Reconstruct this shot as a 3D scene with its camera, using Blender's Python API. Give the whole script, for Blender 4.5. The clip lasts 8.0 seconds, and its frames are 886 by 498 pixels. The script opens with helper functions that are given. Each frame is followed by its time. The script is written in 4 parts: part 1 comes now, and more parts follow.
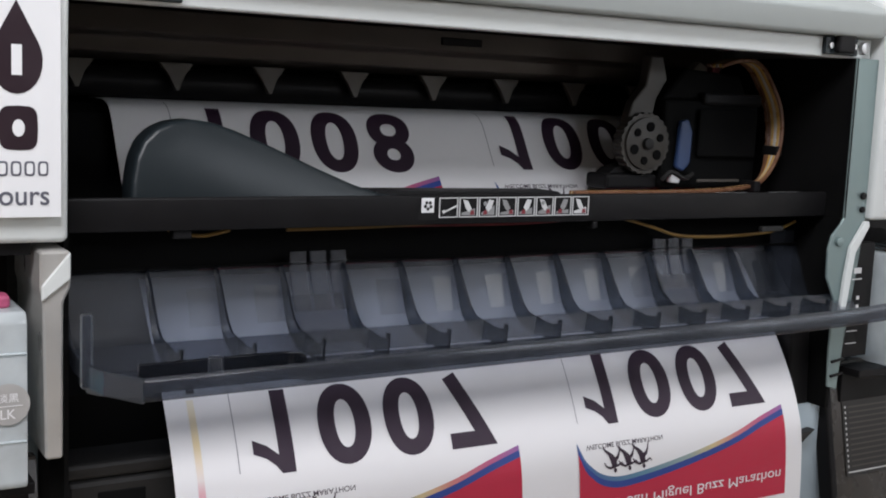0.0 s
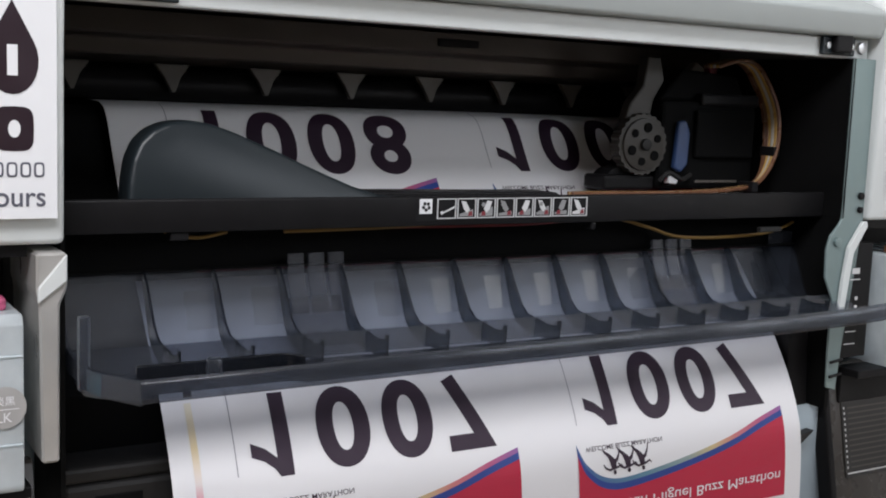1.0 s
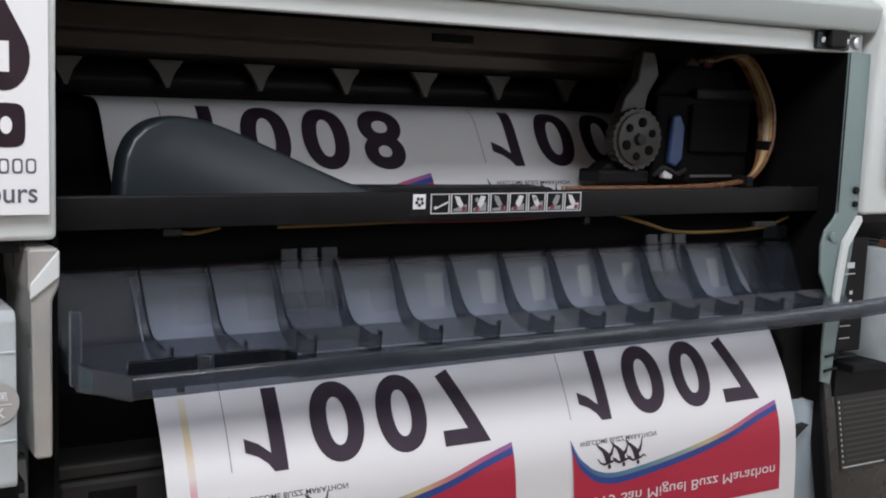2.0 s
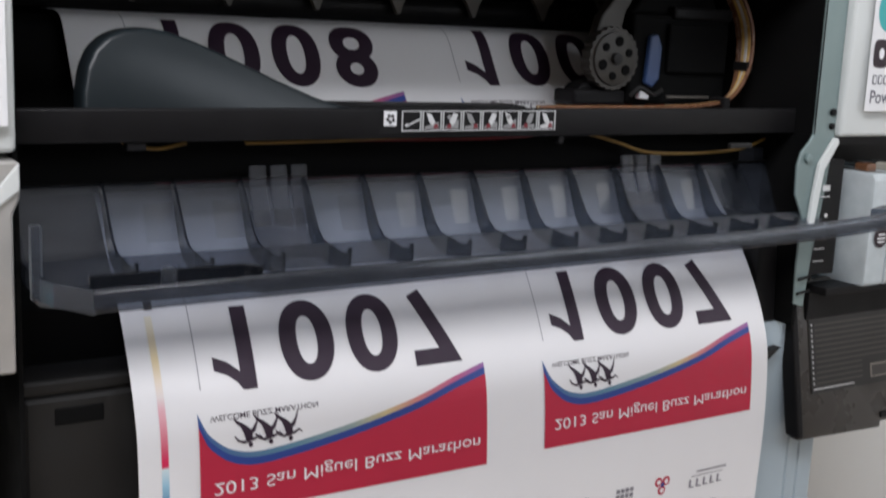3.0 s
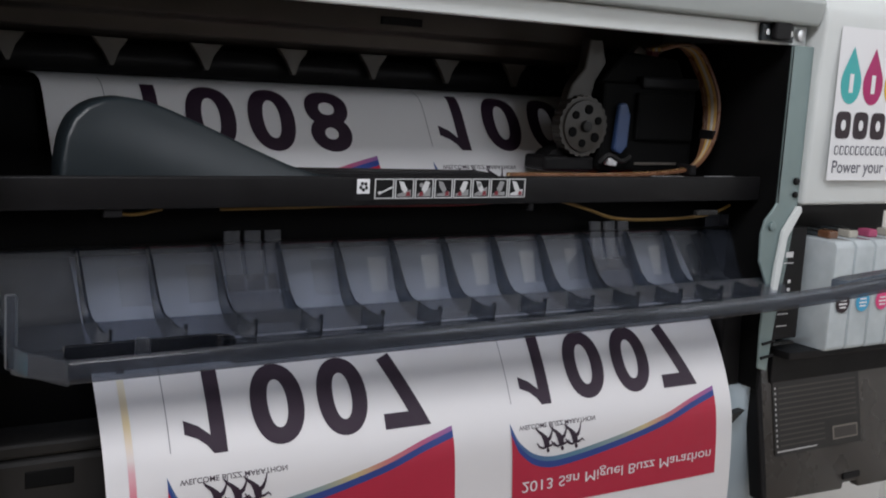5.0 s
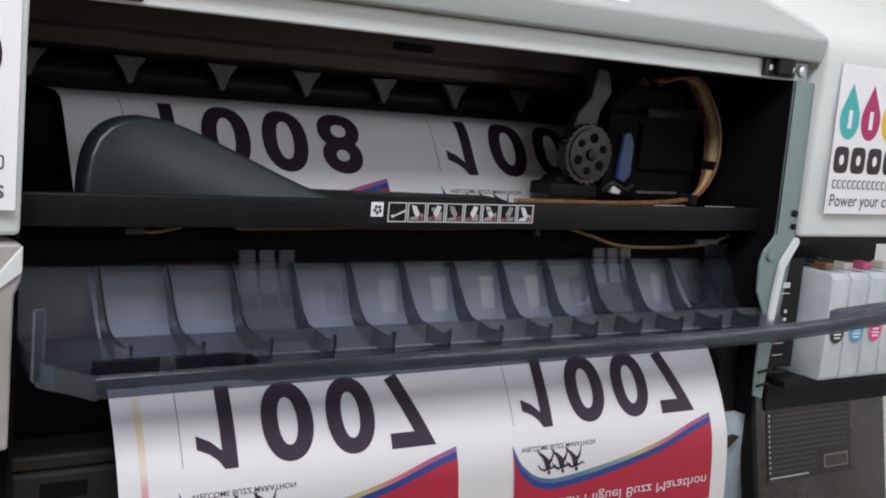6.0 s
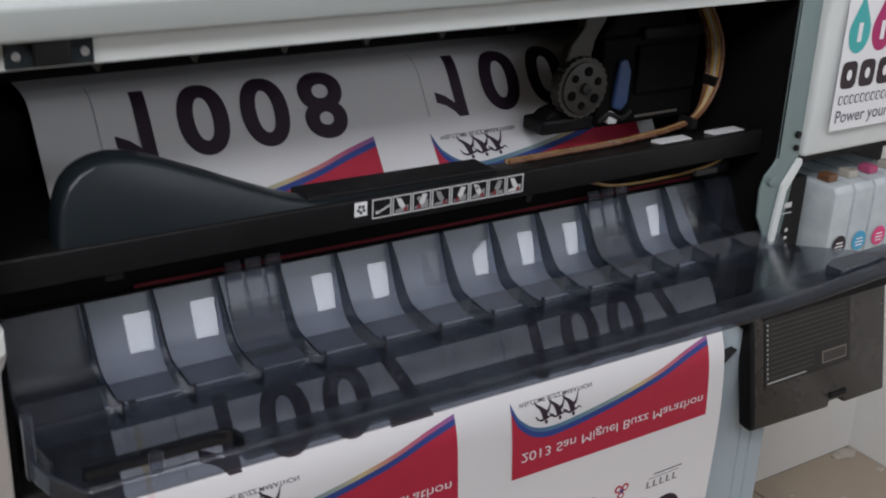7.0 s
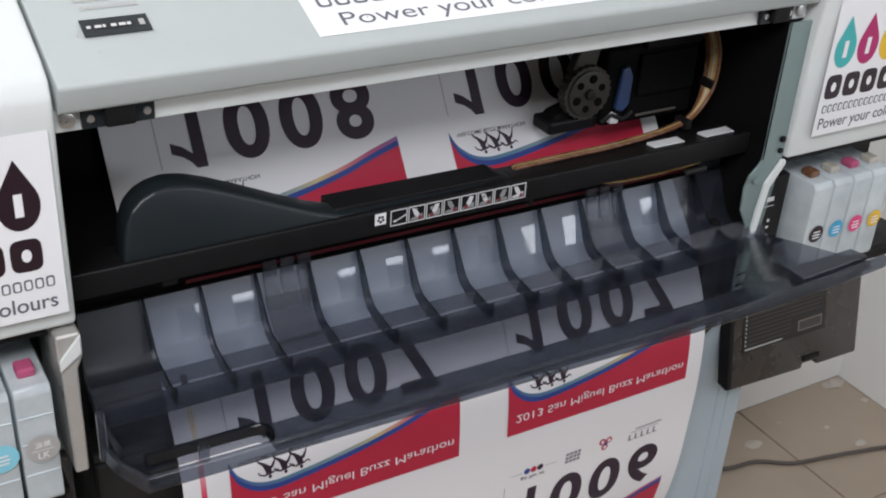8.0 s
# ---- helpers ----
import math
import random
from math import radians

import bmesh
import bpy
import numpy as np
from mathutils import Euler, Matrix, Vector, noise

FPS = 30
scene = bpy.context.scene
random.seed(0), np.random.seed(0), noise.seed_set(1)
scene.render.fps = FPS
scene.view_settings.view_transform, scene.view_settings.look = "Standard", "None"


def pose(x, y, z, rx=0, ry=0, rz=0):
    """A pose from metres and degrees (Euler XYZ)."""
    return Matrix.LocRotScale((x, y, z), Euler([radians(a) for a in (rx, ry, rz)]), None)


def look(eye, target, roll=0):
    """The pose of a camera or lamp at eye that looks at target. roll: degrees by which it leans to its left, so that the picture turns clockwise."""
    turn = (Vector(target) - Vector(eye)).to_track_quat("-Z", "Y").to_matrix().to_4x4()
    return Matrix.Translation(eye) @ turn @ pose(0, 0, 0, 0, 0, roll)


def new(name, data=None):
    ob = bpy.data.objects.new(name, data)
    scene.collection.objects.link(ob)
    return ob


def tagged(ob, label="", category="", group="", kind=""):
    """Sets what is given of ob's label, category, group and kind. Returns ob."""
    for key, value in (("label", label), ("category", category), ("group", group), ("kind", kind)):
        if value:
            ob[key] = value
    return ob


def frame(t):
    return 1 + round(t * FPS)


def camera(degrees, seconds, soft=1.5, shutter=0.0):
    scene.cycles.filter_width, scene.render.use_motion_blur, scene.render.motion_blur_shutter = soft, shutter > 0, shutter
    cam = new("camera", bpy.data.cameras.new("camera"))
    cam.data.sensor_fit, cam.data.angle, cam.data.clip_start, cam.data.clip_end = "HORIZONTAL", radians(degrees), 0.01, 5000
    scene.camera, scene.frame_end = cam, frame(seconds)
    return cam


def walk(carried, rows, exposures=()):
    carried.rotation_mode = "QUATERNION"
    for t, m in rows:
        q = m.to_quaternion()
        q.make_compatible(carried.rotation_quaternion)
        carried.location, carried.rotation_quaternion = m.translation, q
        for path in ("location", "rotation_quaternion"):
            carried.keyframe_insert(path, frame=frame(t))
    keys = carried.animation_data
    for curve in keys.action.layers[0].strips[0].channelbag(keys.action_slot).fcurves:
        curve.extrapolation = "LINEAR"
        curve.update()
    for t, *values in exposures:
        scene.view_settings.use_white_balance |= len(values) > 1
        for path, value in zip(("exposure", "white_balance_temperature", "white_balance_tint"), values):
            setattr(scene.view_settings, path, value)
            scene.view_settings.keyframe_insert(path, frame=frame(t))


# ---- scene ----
cam = camera(42.1, 8.0, soft=1.9, shutter=0.4)
PATH = [
    (0, (-0.533, -0.758, 1.082), (0.479, 0.947, 0.819), 2.4),
    (0.5, (-0.536, -0.751, 1.077), (0.489, 0.948, 0.826), 2.2),
    (1, (-0.534, -0.753, 1.078), (0.488, 0.948, 0.825), 2.2),
    (2.5, (-0.525, -0.757, 1.079), (0.498, 0.939, 0.797), 2.1),
    (3, (-0.518, -0.753, 1.068), (0.524, 0.912, 0.689), 2.5),
    (3.5, (-0.512, -0.752, 1.053), (0.544, 0.893, 0.627), 2.7),
    (4, (-0.511, -0.756, 1.06), (0.56, 0.888, 0.669), 2.3),
    (4.5, (-0.512, -0.763, 1.08), (0.56, 0.891, 0.74), 2.5),
    (6, (-0.553, -0.764, 1.095), (0.561, 0.874, 0.822), 5.0),
    (6.5, (-0.522, -0.744, 1.14), (0.575, 0.865, 0.685), 2.9),
    (6.8, (-0.503, -0.718, 1.237), (0.565, 0.842, 0.585), 2.3),
    (7, (-0.502, -0.718, 1.304), (0.528, 0.821, 0.549), 2.4),
    (7.5, (-0.513, -0.757, 1.406), (0.448, 0.761, 0.528), 1.9),
    (8, (-0.522, -0.786, 1.478), (0.399, 0.69, 0.492), 3.8),
]
walk(cam, [(t, look(e, g, r)) for t, e, g, r in PATH],
     [(0, 0.0), (3.0, 0.0), (3.6, 0.03), (4.0, -0.22), (4.5, -0.52), (4.9, -0.3), (5.8, 0.0), (6.3, 0.0), (6.7, -0.15), (7.0, -0.35), (7.5, -0.12), (8.0, -0.12)])

FLOOR = 0.30

# ---------------------------------------------------------------- light
world = bpy.data.worlds.new("overcast")
scene.world = world
world.use_nodes = True
wn = world.node_tree.nodes
sky = wn.new("ShaderNodeTexSky")
sky.sky_type = "NISHITA"
sky.sun_disc = False
sky.sun_elevation, sky.sun_rotation = radians(50), radians(140)
wn["Background"].inputs["Strength"].default_value = 0.12
world.node_tree.links.new(sky.outputs["Color"], wn["Background"].inputs["Color"])
scene.view_settings.exposure = 0.0


def window_lamp(name, eye, target, w, h, watts, color):
    data = bpy.data.lights.new(name, "AREA")
    data.shape, data.size, data.size_y, data.energy, data.color = "RECTANGLE", w, h, watts, color
    ob = new(name, data)
    ob.matrix_world = look(eye, target)
    return ob


window_lamp("daylight_side", (1.06, -1.14, 1.36), (-0.5, -1.14, 1.36), 0.78, 0.37, 3.9, (0.93, 0.95, 1.0))
window_lamp("daylight_corner", (0.545, -1.66, 1.60), (0.545, 0.0, 1.60), 0.74, 0.46, 4.6, (0.93, 0.95, 1.0))
# Main light: its source is unseen, so this lamp and window_2 are added.
window_lamp("added_main_light", (-1.40, -1.66, 2.85), (-1.3, 0.0, 1.20), 2.06, 1.06, 100, (0.94, 0.945, 1.0))


# ---------------------------------------------------------------- materials
def material(name, color, rough=0.5, metal=0.0, vary=0.12, grain=60.0, bump=0.05, spots=0.0, spot_color=(0.1, 0.1, 0.1),
             spec=0.5, coat=0.0, fine=400.0, rvar=0.08):
    m = bpy.data.materials.new(name)
    m.use_nodes = True
    nt = m.node_tree
    n, link = nt.nodes, nt.links.new
    b = n["Principled BSDF"]
    tc = n.new("ShaderNodeTexCoord")
    big, small = n.new("ShaderNodeTexNoise"), n.new("ShaderNodeTexNoise")
    big.inputs["Scale"].default_value, small.inputs["Scale"].default_value = grain * 0.15, grain
    big.inputs["Detail"].default_value, small.inputs["Detail"].default_value = 4, 6
    for t in (big, small):
        link(tc.outputs["Object"], t.inputs["Vector"])
    add = n.new("ShaderNodeMath")
    add.operation = "ADD"
    link(big.outputs["Fac"], add.inputs[0])
    link(small.outputs["Fac"], add.inputs[1])
    ramp = n.new("ShaderNodeMapRange")
    ramp.inputs[1].default_value, ramp.inputs[2].default_value = 0.6, 1.4
    ramp.inputs[3].default_value, ramp.inputs[4].default_value = 1 - vary, 1 + vary
    link(add.outputs[0], ramp.inputs[0])
    mul = n.new("ShaderNodeVectorMath")
    mul.operation = "SCALE"
    mul.inputs[0].default_value = color
    link(ramp.outputs[0], mul.inputs["Scale"])
    out = mul.outputs[0]
    if spots > 0:
        sp = n.new("ShaderNodeTexNoise")
        sp.inputs["Scale"].default_value, sp.inputs["Detail"].default_value = grain * 0.6, 8
        link(tc.outputs["Object"], sp.inputs["Vector"])
        cut = n.new("ShaderNodeMapRange")
        cut.inputs[1].default_value, cut.inputs[2].default_value = 0.60, 0.72
        cut.inputs[3].default_value, cut.inputs[4].default_value = 0.0, spots
        link(sp.outputs["Fac"], cut.inputs[0])
        mx = n.new("ShaderNodeMix")
        mx.data_type = "RGBA"
        link(cut.outputs[0], mx.inputs[0])
        link(out, mx.inputs[6])
        mx.inputs[7].default_value = (*spot_color, 1)
        out = mx.outputs[2]
    link(out, b.inputs["Base Color"])
    b.inputs["Metallic"].default_value = metal
    b.inputs["Specular IOR Level"].default_value = spec
    b.inputs["Coat Weight"].default_value = coat
    rr = n.new("ShaderNodeMapRange")
    rr.inputs[1].default_value, rr.inputs[2].default_value = 0.3, 0.7
    rr.inputs[3].default_value, rr.inputs[4].default_value = max(rough - rvar, 0.03), min(rough + rvar, 1)
    link(small.outputs["Fac"], rr.inputs[0])
    link(rr.outputs[0], b.inputs["Roughness"])
    if bump > 0:
        f = n.new("ShaderNodeTexNoise")
        f.inputs["Scale"].default_value = fine
        link(tc.outputs["Object"], f.inputs["Vector"])
        bp = n.new("ShaderNodeBump")
        bp.inputs["Strength"].default_value, bp.inputs["Distance"].default_value = bump, 0.001
        link(f.outputs["Fac"], bp.inputs["Height"])
        link(bp.outputs["Normal"], b.inputs["Normal"])
    return m


def smoky(name, tint, rough=0.06, ior=1.5, haze=0.0, haze_color=(0.3, 0.33, 0.38), mottle=0.4):
    """Clear tinted plastic: tinted straight-through light, a little milky scatter, a Fresnel gloss."""
    m = bpy.data.materials.new(name)
    m.use_nodes = True
    nt = m.node_tree
    n, link = nt.nodes, nt.links.new
    n.remove(n["Principled BSDF"])
    tr, df, gl = n.new("ShaderNodeBsdfTransparent"), n.new("ShaderNodeBsdfDiffuse"), n.new("ShaderNodeBsdfGlossy")
    tr.inputs["Color"].default_value = (*tint, 1)
    df.inputs["Color"].default_value = (*haze_color, 1)
    gl.inputs["Roughness"].default_value = rough
    tc, sm = n.new("ShaderNodeTexCoord"), n.new("ShaderNodeTexNoise")
    sm.inputs["Scale"].default_value, sm.inputs["Detail"].default_value = 35, 8
    link(tc.outputs["Object"], sm.inputs["Vector"])
    hz = n.new("ShaderNodeMapRange")
    hz.inputs[1].default_value, hz.inputs[2].default_value = 0.35, 0.75
    hz.inputs[3].default_value, hz.inputs[4].default_value = haze * (1 - mottle), haze * (1 + mottle)
    link(sm.outputs["Fac"], hz.inputs[0])
    a, c = n.new("ShaderNodeMixShader"), n.new("ShaderNodeMixShader")
    link(hz.outputs[0], a.inputs[0])
    link(tr.outputs[0], a.inputs[1])
    link(df.outputs[0], a.inputs[2])
    lw, pw, mr = n.new("ShaderNodeLayerWeight"), n.new("ShaderNodeMath"), n.new("ShaderNodeMapRange")
    lw.inputs["Blend"].default_value = 0.5
    pw.operation = "POWER"
    pw.inputs[1].default_value = 5.0
    link(lw.outputs["Facing"], pw.inputs[0])
    link(pw.outputs[0], mr.inputs[0])
    mr.inputs[3].default_value, mr.inputs[4].default_value = ((ior - 1) / (ior + 1)) ** 2, 1.0
    link(mr.outputs[0], c.inputs[0])
    link(a.outputs[0], c.inputs[1])
    link(gl.outputs[0], c.inputs[2])
    link(c.outputs[0], n["Material Output"].inputs["Surface"])
    return m


WHITE = material("white_casing", (0.69, 0.715, 0.70), 0.45, vary=0.03, grain=18, bump=0.12, spots=0.12, spot_color=(0.45, 0.43, 0.40), fine=1500)
GREY_CASE = material("grey_casing", (0.43, 0.462, 0.452), 0.5, vary=0.03, grain=18, bump=0.1, fine=1500)
STEEL = material("zinc_steel", (0.22, 0.285, 0.28), 0.42, metal=0.35, vary=0.08, grain=25, bump=0.03, spots=0.15, spot_color=(0.3, 0.34, 0.34))
LEG = material("blue_grey_paint", (0.42, 0.50, 0.55), 0.38, vary=0.06, grain=14, bump=0.05, coat=0.1)
BLACK = material("black_plastic", (0.011, 0.0105, 0.011), 0.42, vary=0.15, grain=40, bump=0.15, fine=1800, spec=0.13)
BLACK_FLAT = material("black_sheet", (0.006, 0.006, 0.006), 0.75, vary=0.2, grain=30, bump=0.05, spec=0.06)
DARK = material("charcoal_plastic", (0.015, 0.020, 0.023), 0.30, vary=0.04, grain=30, bump=0.04, fine=2200, spec=0.32, rvar=0.02)
SCUFFED = material("scuffed_steel", (0.50, 0.485, 0.46), 0.36, metal=0.45, vary=0.14, grain=28, bump=0.08, spots=0.65, spot_color=(0.22, 0.17, 0.13), rvar=0.12)
DIM = material("dark_grey_plastic", (0.0182, 0.0175, 0.0169), 0.5, vary=0.15, grain=30, bump=0.08, spec=0.3)
BEAM = material("anodised_beam", (0.085, 0.072, 0.062), 0.4, metal=0.5, vary=0.15, grain=30, bump=0.03)
TOOTH = material("grey_arm", (0.20, 0.18, 0.155), 0.5, vary=0.1, grain=50)
ARM = material("dull_brown_arm", (0.10, 0.088, 0.076), 0.5, vary=0.1, grain=50)
CHROME = material("screw_metal", (0.6, 0.6, 0.6), 0.3, metal=0.9, vary=0.1, grain=90, bump=0.0)
PAPER = material("print_paper", (0.84, 0.83, 0.84), 0.55, vary=0.012, grain=8, bump=0.04, fine=700)
INK_BLACK = material("ink_black", (0.028, 0.012, 0.028), 0.5, vary=0.10, grain=200, bump=0.0)
INK_RED = material("ink_red", (0.50, 0.016, 0.052), 0.5, vary=0.05, grain=120, bump=0.0)
INK_BLUE = material("ink_blue", (0.024, 0.058, 0.27), 0.5, vary=0.06, grain=120, bump=0.0)
INK_GREY = material("ink_grey", (0.22, 0.21, 0.24), 0.5, vary=0.1, grain=200, bump=0.0)
INK_WHITE = material("unprinted_white", (0.84, 0.81, 0.83), 0.5, vary=0.02, grain=100, bump=0.0)
STICKER = material("sticker_vinyl", (0.83, 0.83, 0.84), 0.4, vary=0.012, grain=10, bump=0.02)
S_BLACK = material("sticker_black", (0.02, 0.008, 0.014), 0.4, vary=0.06, grain=60, bump=0.0)
S_GREY = material("sticker_grey", (0.12, 0.12, 0.15), 0.4, vary=0.06, grain=60, bump=0.0)
S_TEAL = material("sticker_teal", (0.05, 0.42, 0.42), 0.4, vary=0.05, grain=60, bump=0.0)
S_MAGENTA = material("sticker_magenta", (0.42, 0.012, 0.13), 0.4, vary=0.05, grain=60, bump=0.0)
S_YELLOW = material("sticker_yellow", (0.80, 0.50, 0.03), 0.4, vary=0.05, grain=60, bump=0.0)
S_CYAN = material("label_cyan", (0.06, 0.38, 0.62), 0.4, vary=0.05, grain=60, bump=0.0)
S_PALE = material("label_pale_cyan", (0.25, 0.62, 0.75), 0.4, vary=0.05, grain=60, bump=0.0)
S_PINK = material("label_pink", (0.75, 0.06, 0.22), 0.4, vary=0.05, grain=60, bump=0.0)
CAP_PINK = material("rubber_pink", (0.42, 0.075, 0.16), 0.6, vary=0.15, grain=120, bump=0.05)
S_SILVER = material("label_silver_grey", (0.42, 0.41, 0.40), 0.4, vary=0.05, grain=60, bump=0.0)
GOLD = material("amber_tube", (0.50, 0.30, 0.08), 0.25, vary=0.15, grain=60, bump=0.02, coat=0.4)
GOLD_DARK = material("brown_tube", (0.16, 0.075, 0.04), 0.3, vary=0.15, grain=60, bump=0.02, coat=0.3)
PALE_TUBE = material("clear_tube", (0.45, 0.42, 0.36), 0.2, vary=0.1, grain=60, bump=0.0, coat=0.4)
WIRE_Y = material("yellow_wire", (0.30, 0.175, 0.04), 0.45, vary=0.1, grain=60, bump=0.0)
WIRE_R = material("red_wire", (0.22, 0.02, 0.02), 0.45, vary=0.1, grain=60, bump=0.0)
DARK_RED = material("added_red_strip", (0.13, 0.003, 0.012), 0.5, vary=0.1, grain=60, bump=0.0)
GEAR = material("taupe_gear", (0.040, 0.035, 0.029), 0.5, vary=0.12, grain=70)
BLUE_CLIP = material("blue_clip", (0.03, 0.06, 0.15), 0.4, vary=0.1, grain=60)
SMOKE = smoky("smoke_plastic", (0.665, 0.69, 0.735), rough=0.30, haze=0.055, haze_color=(0.22, 0.25, 0.31))
SMOKE_CLEAR = smoky("smoke_plastic_polished", (0.975, 0.98, 0.985), rough=0.03, ior=1.65, haze=0.0, haze_color=(0.22, 0.25, 0.31))
SMOKE_FLAP = smoky("smoke_plastic_flap", (0.56, 0.575, 0.615), rough=0.16, haze=0.05, haze_color=(0.20, 0.23, 0.29))
SMOKE_RIB = smoky("smoke_plastic_rib", (0.40, 0.43, 0.48), rough=0.08, haze=0.10, haze_color=(0.10, 0.12, 0.15))
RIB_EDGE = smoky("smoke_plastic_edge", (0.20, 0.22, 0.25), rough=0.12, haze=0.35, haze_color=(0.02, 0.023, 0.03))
SMOKE_TAB = smoky("smoke_plastic_tab", (0.66, 0.68, 0.72), rough=0.25, haze=0.16, haze_color=(0.16, 0.17, 0.20))
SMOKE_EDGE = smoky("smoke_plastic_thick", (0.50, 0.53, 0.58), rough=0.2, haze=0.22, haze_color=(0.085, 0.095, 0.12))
MILKY = smoky("milky_tank", (0.80, 0.87, 0.90), rough=0.2, haze=0.56, haze_color=(0.84, 0.90, 0.92), mottle=0.12)
DOOR = material("brown_black_door", (0.041, 0.036, 0.032), 0.3, vary=0.08, grain=30, bump=0.06, fine=1800)
DOOR_LABEL = material("door_label_black", (0.010, 0.009, 0.0085), 0.35, vary=0.1, grain=40, bump=0.0)
TEXT_DIM = material("door_text", (0.055, 0.049, 0.043), 0.5, vary=0.1, grain=40, bump=0.0)
TEXT_LIGHT = material("light_text", (0.62, 0.62, 0.62), 0.5, vary=0.05, grain=40, bump=0.0)
WALL = material("white_wall", (0.89, 0.89, 0.87), 0.85, vary=0.025, grain=6, bump=0.2, spots=0.05, spot_color=(0.5, 0.48, 0.45), fine=150)
# For unseen walls: dark, to hold down bounce light and reflections.
WALL_UNSEEN = material("unseen_wall_dark", (0.20, 0.185, 0.165), 0.85, vary=0.05, grain=6, bump=0.2, fine=150)
CEIL = material("ceiling_paint", (0.45, 0.44, 0.42), 0.9, vary=0.02, grain=6)
TILE = material("beige_tile", (0.40, 0.325, 0.25), 0.35, vary=0.10, grain=12, bump=0.05, spots=0.25, spot_color=(0.40, 0.34, 0.28))
GROUT = material("grout", (0.30, 0.24, 0.185), 0.9, vary=0.15, grain=50)
CABLE = material("grey_cable", (0.10, 0.085, 0.075), 0.5, vary=0.1, grain=50)
PLASTER = material("plaster_crumb", (0.52, 0.47, 0.41), 0.9, vary=0.1, grain=80, bump=0.2)


def gradient(name, stops, x0, x1, axis=0):
    """Print ink whose colour runs along one axis of the object, from x0 to x1."""
    m = bpy.data.materials.new(name)
    m.use_nodes = True
    n, link = m.node_tree.nodes, m.node_tree.links.new
    tc, sep, mp, cr = (n.new("ShaderNode" + k) for k in ("TexCoord", "SeparateXYZ", "MapRange", "ValToRGB"))
    link(tc.outputs["Object"], sep.inputs[0])
    link(sep.outputs[axis], mp.inputs[0])
    mp.inputs[1].default_value, mp.inputs[2].default_value = x0, x1
    link(mp.outputs[0], cr.inputs[0])
    while len(cr.color_ramp.elements) < len(stops):
        cr.color_ramp.elements.new(0.5)
    for e, (p, c) in zip(cr.color_ramp.elements, stops):
        e.position, e.color = p, (*c, 1)
    link(cr.outputs[0], n["Principled BSDF"].inputs["Base Color"])
    n["Principled BSDF"].inputs["Roughness"].default_value = 0.5
    return m


# ---------------------------------------------------------------- mesh helpers
def thing(name, place, label, category, group="", kind=""):
    ob = new(name)
    ob.location = place
    ob.empty_display_size = 0.02
    return tagged(ob, label, category, group, kind)


def part(name, bm, mat, parent=None, label="", smooth=False):
    me = bpy.data.meshes.new(name)
    bm.normal_update()
    bm.to_mesh(me)
    bm.free()
    me.materials.append(mat)
    if smooth:
        me.polygons.foreach_set("use_smooth", [True] * len(me.polygons))
        me.set_sharp_from_angle(angle=radians(40))
    ob = new(name, me)
    if parent is not None:
        ob.parent = parent
        top = parent
        off = Vector((0, 0, 0))
        while top is not None:
            off += top.location
            top = top.parent
        ob.location = -off
    if label:
        tagged(ob, label)
    return ob


def box(lo, hi, bevel=0.002, seg=2, bm=None):
    own = bmesh.new()
    c = [(a + b) / 2 for a, b in zip(lo, hi)]
    d = [abs(b - a) for a, b in zip(lo, hi)]
    bmesh.ops.create_cube(own, size=1, matrix=Matrix.Translation(c) @ Matrix.Diagonal((*d, 1)))
    if bevel:
        bmesh.ops.bevel(own, geom=own.edges[:], offset=min(bevel, min(d) * 0.45), segments=seg, affect="EDGES", profile=0.5)
    return join(bm, own)


def join(bm, own):
    if bm is None:
        return own
    me = bpy.data.meshes.new("tmp")
    own.to_mesh(me)
    own.free()
    bm.from_mesh(me)
    bpy.data.meshes.remove(me)
    return bm


def prism(outline, axis, a, b, bevel=0.0, seg=2, bm=None):
    """A closed outline pushed along an axis. axis x: outline is (y, z); y: (x, z); z: (x, y)."""
    own = bmesh.new()

    def at(p, v):
        return {"x": (v, p[0], p[1]), "y": (p[0], v, p[1]), "z": (p[0], p[1], v)}[axis]

    lo = [own.verts.new(at(p, a)) for p in outline]
    hi = [own.verts.new(at(p, b)) for p in outline]
    k = len(outline)
    own.faces.new(lo)
    own.faces.new(hi[::-1])
    for i in range(k):
        own.faces.new((lo[i], hi[i], hi[(i + 1) % k], lo[(i + 1) % k]))
    bmesh.ops.recalc_face_normals(own, faces=own.faces[:])
    if bevel:
        bmesh.ops.bevel(own, geom=own.edges[:], offset=bevel, segments=seg, affect="EDGES", profile=0.5)
    return join(bm, own)


def cylinder(c, r, depth, axis="y", seg=24, bevel=0.0, bm=None, r2=None):
    own = bmesh.new()
    turn = {"z": Matrix(), "y": Matrix.Rotation(radians(90), 4, "X"), "x": Matrix.Rotation(radians(90), 4, "Y")}[axis]
    bmesh.ops.create_cone(own, cap_ends=True, segments=seg, radius1=r, radius2=r if r2 is None else r2, depth=depth,
                          matrix=Matrix.Translation(c) @ turn)
    if bevel:
        rim = [e for e in own.edges if len(e.link_faces) == 2 and max(len(f.verts) for f in e.link_faces) > 4]
        bmesh.ops.bevel(own, geom=rim, offset=bevel, segments=2, affect="EDGES", profile=0.5)
    return join(bm, own)


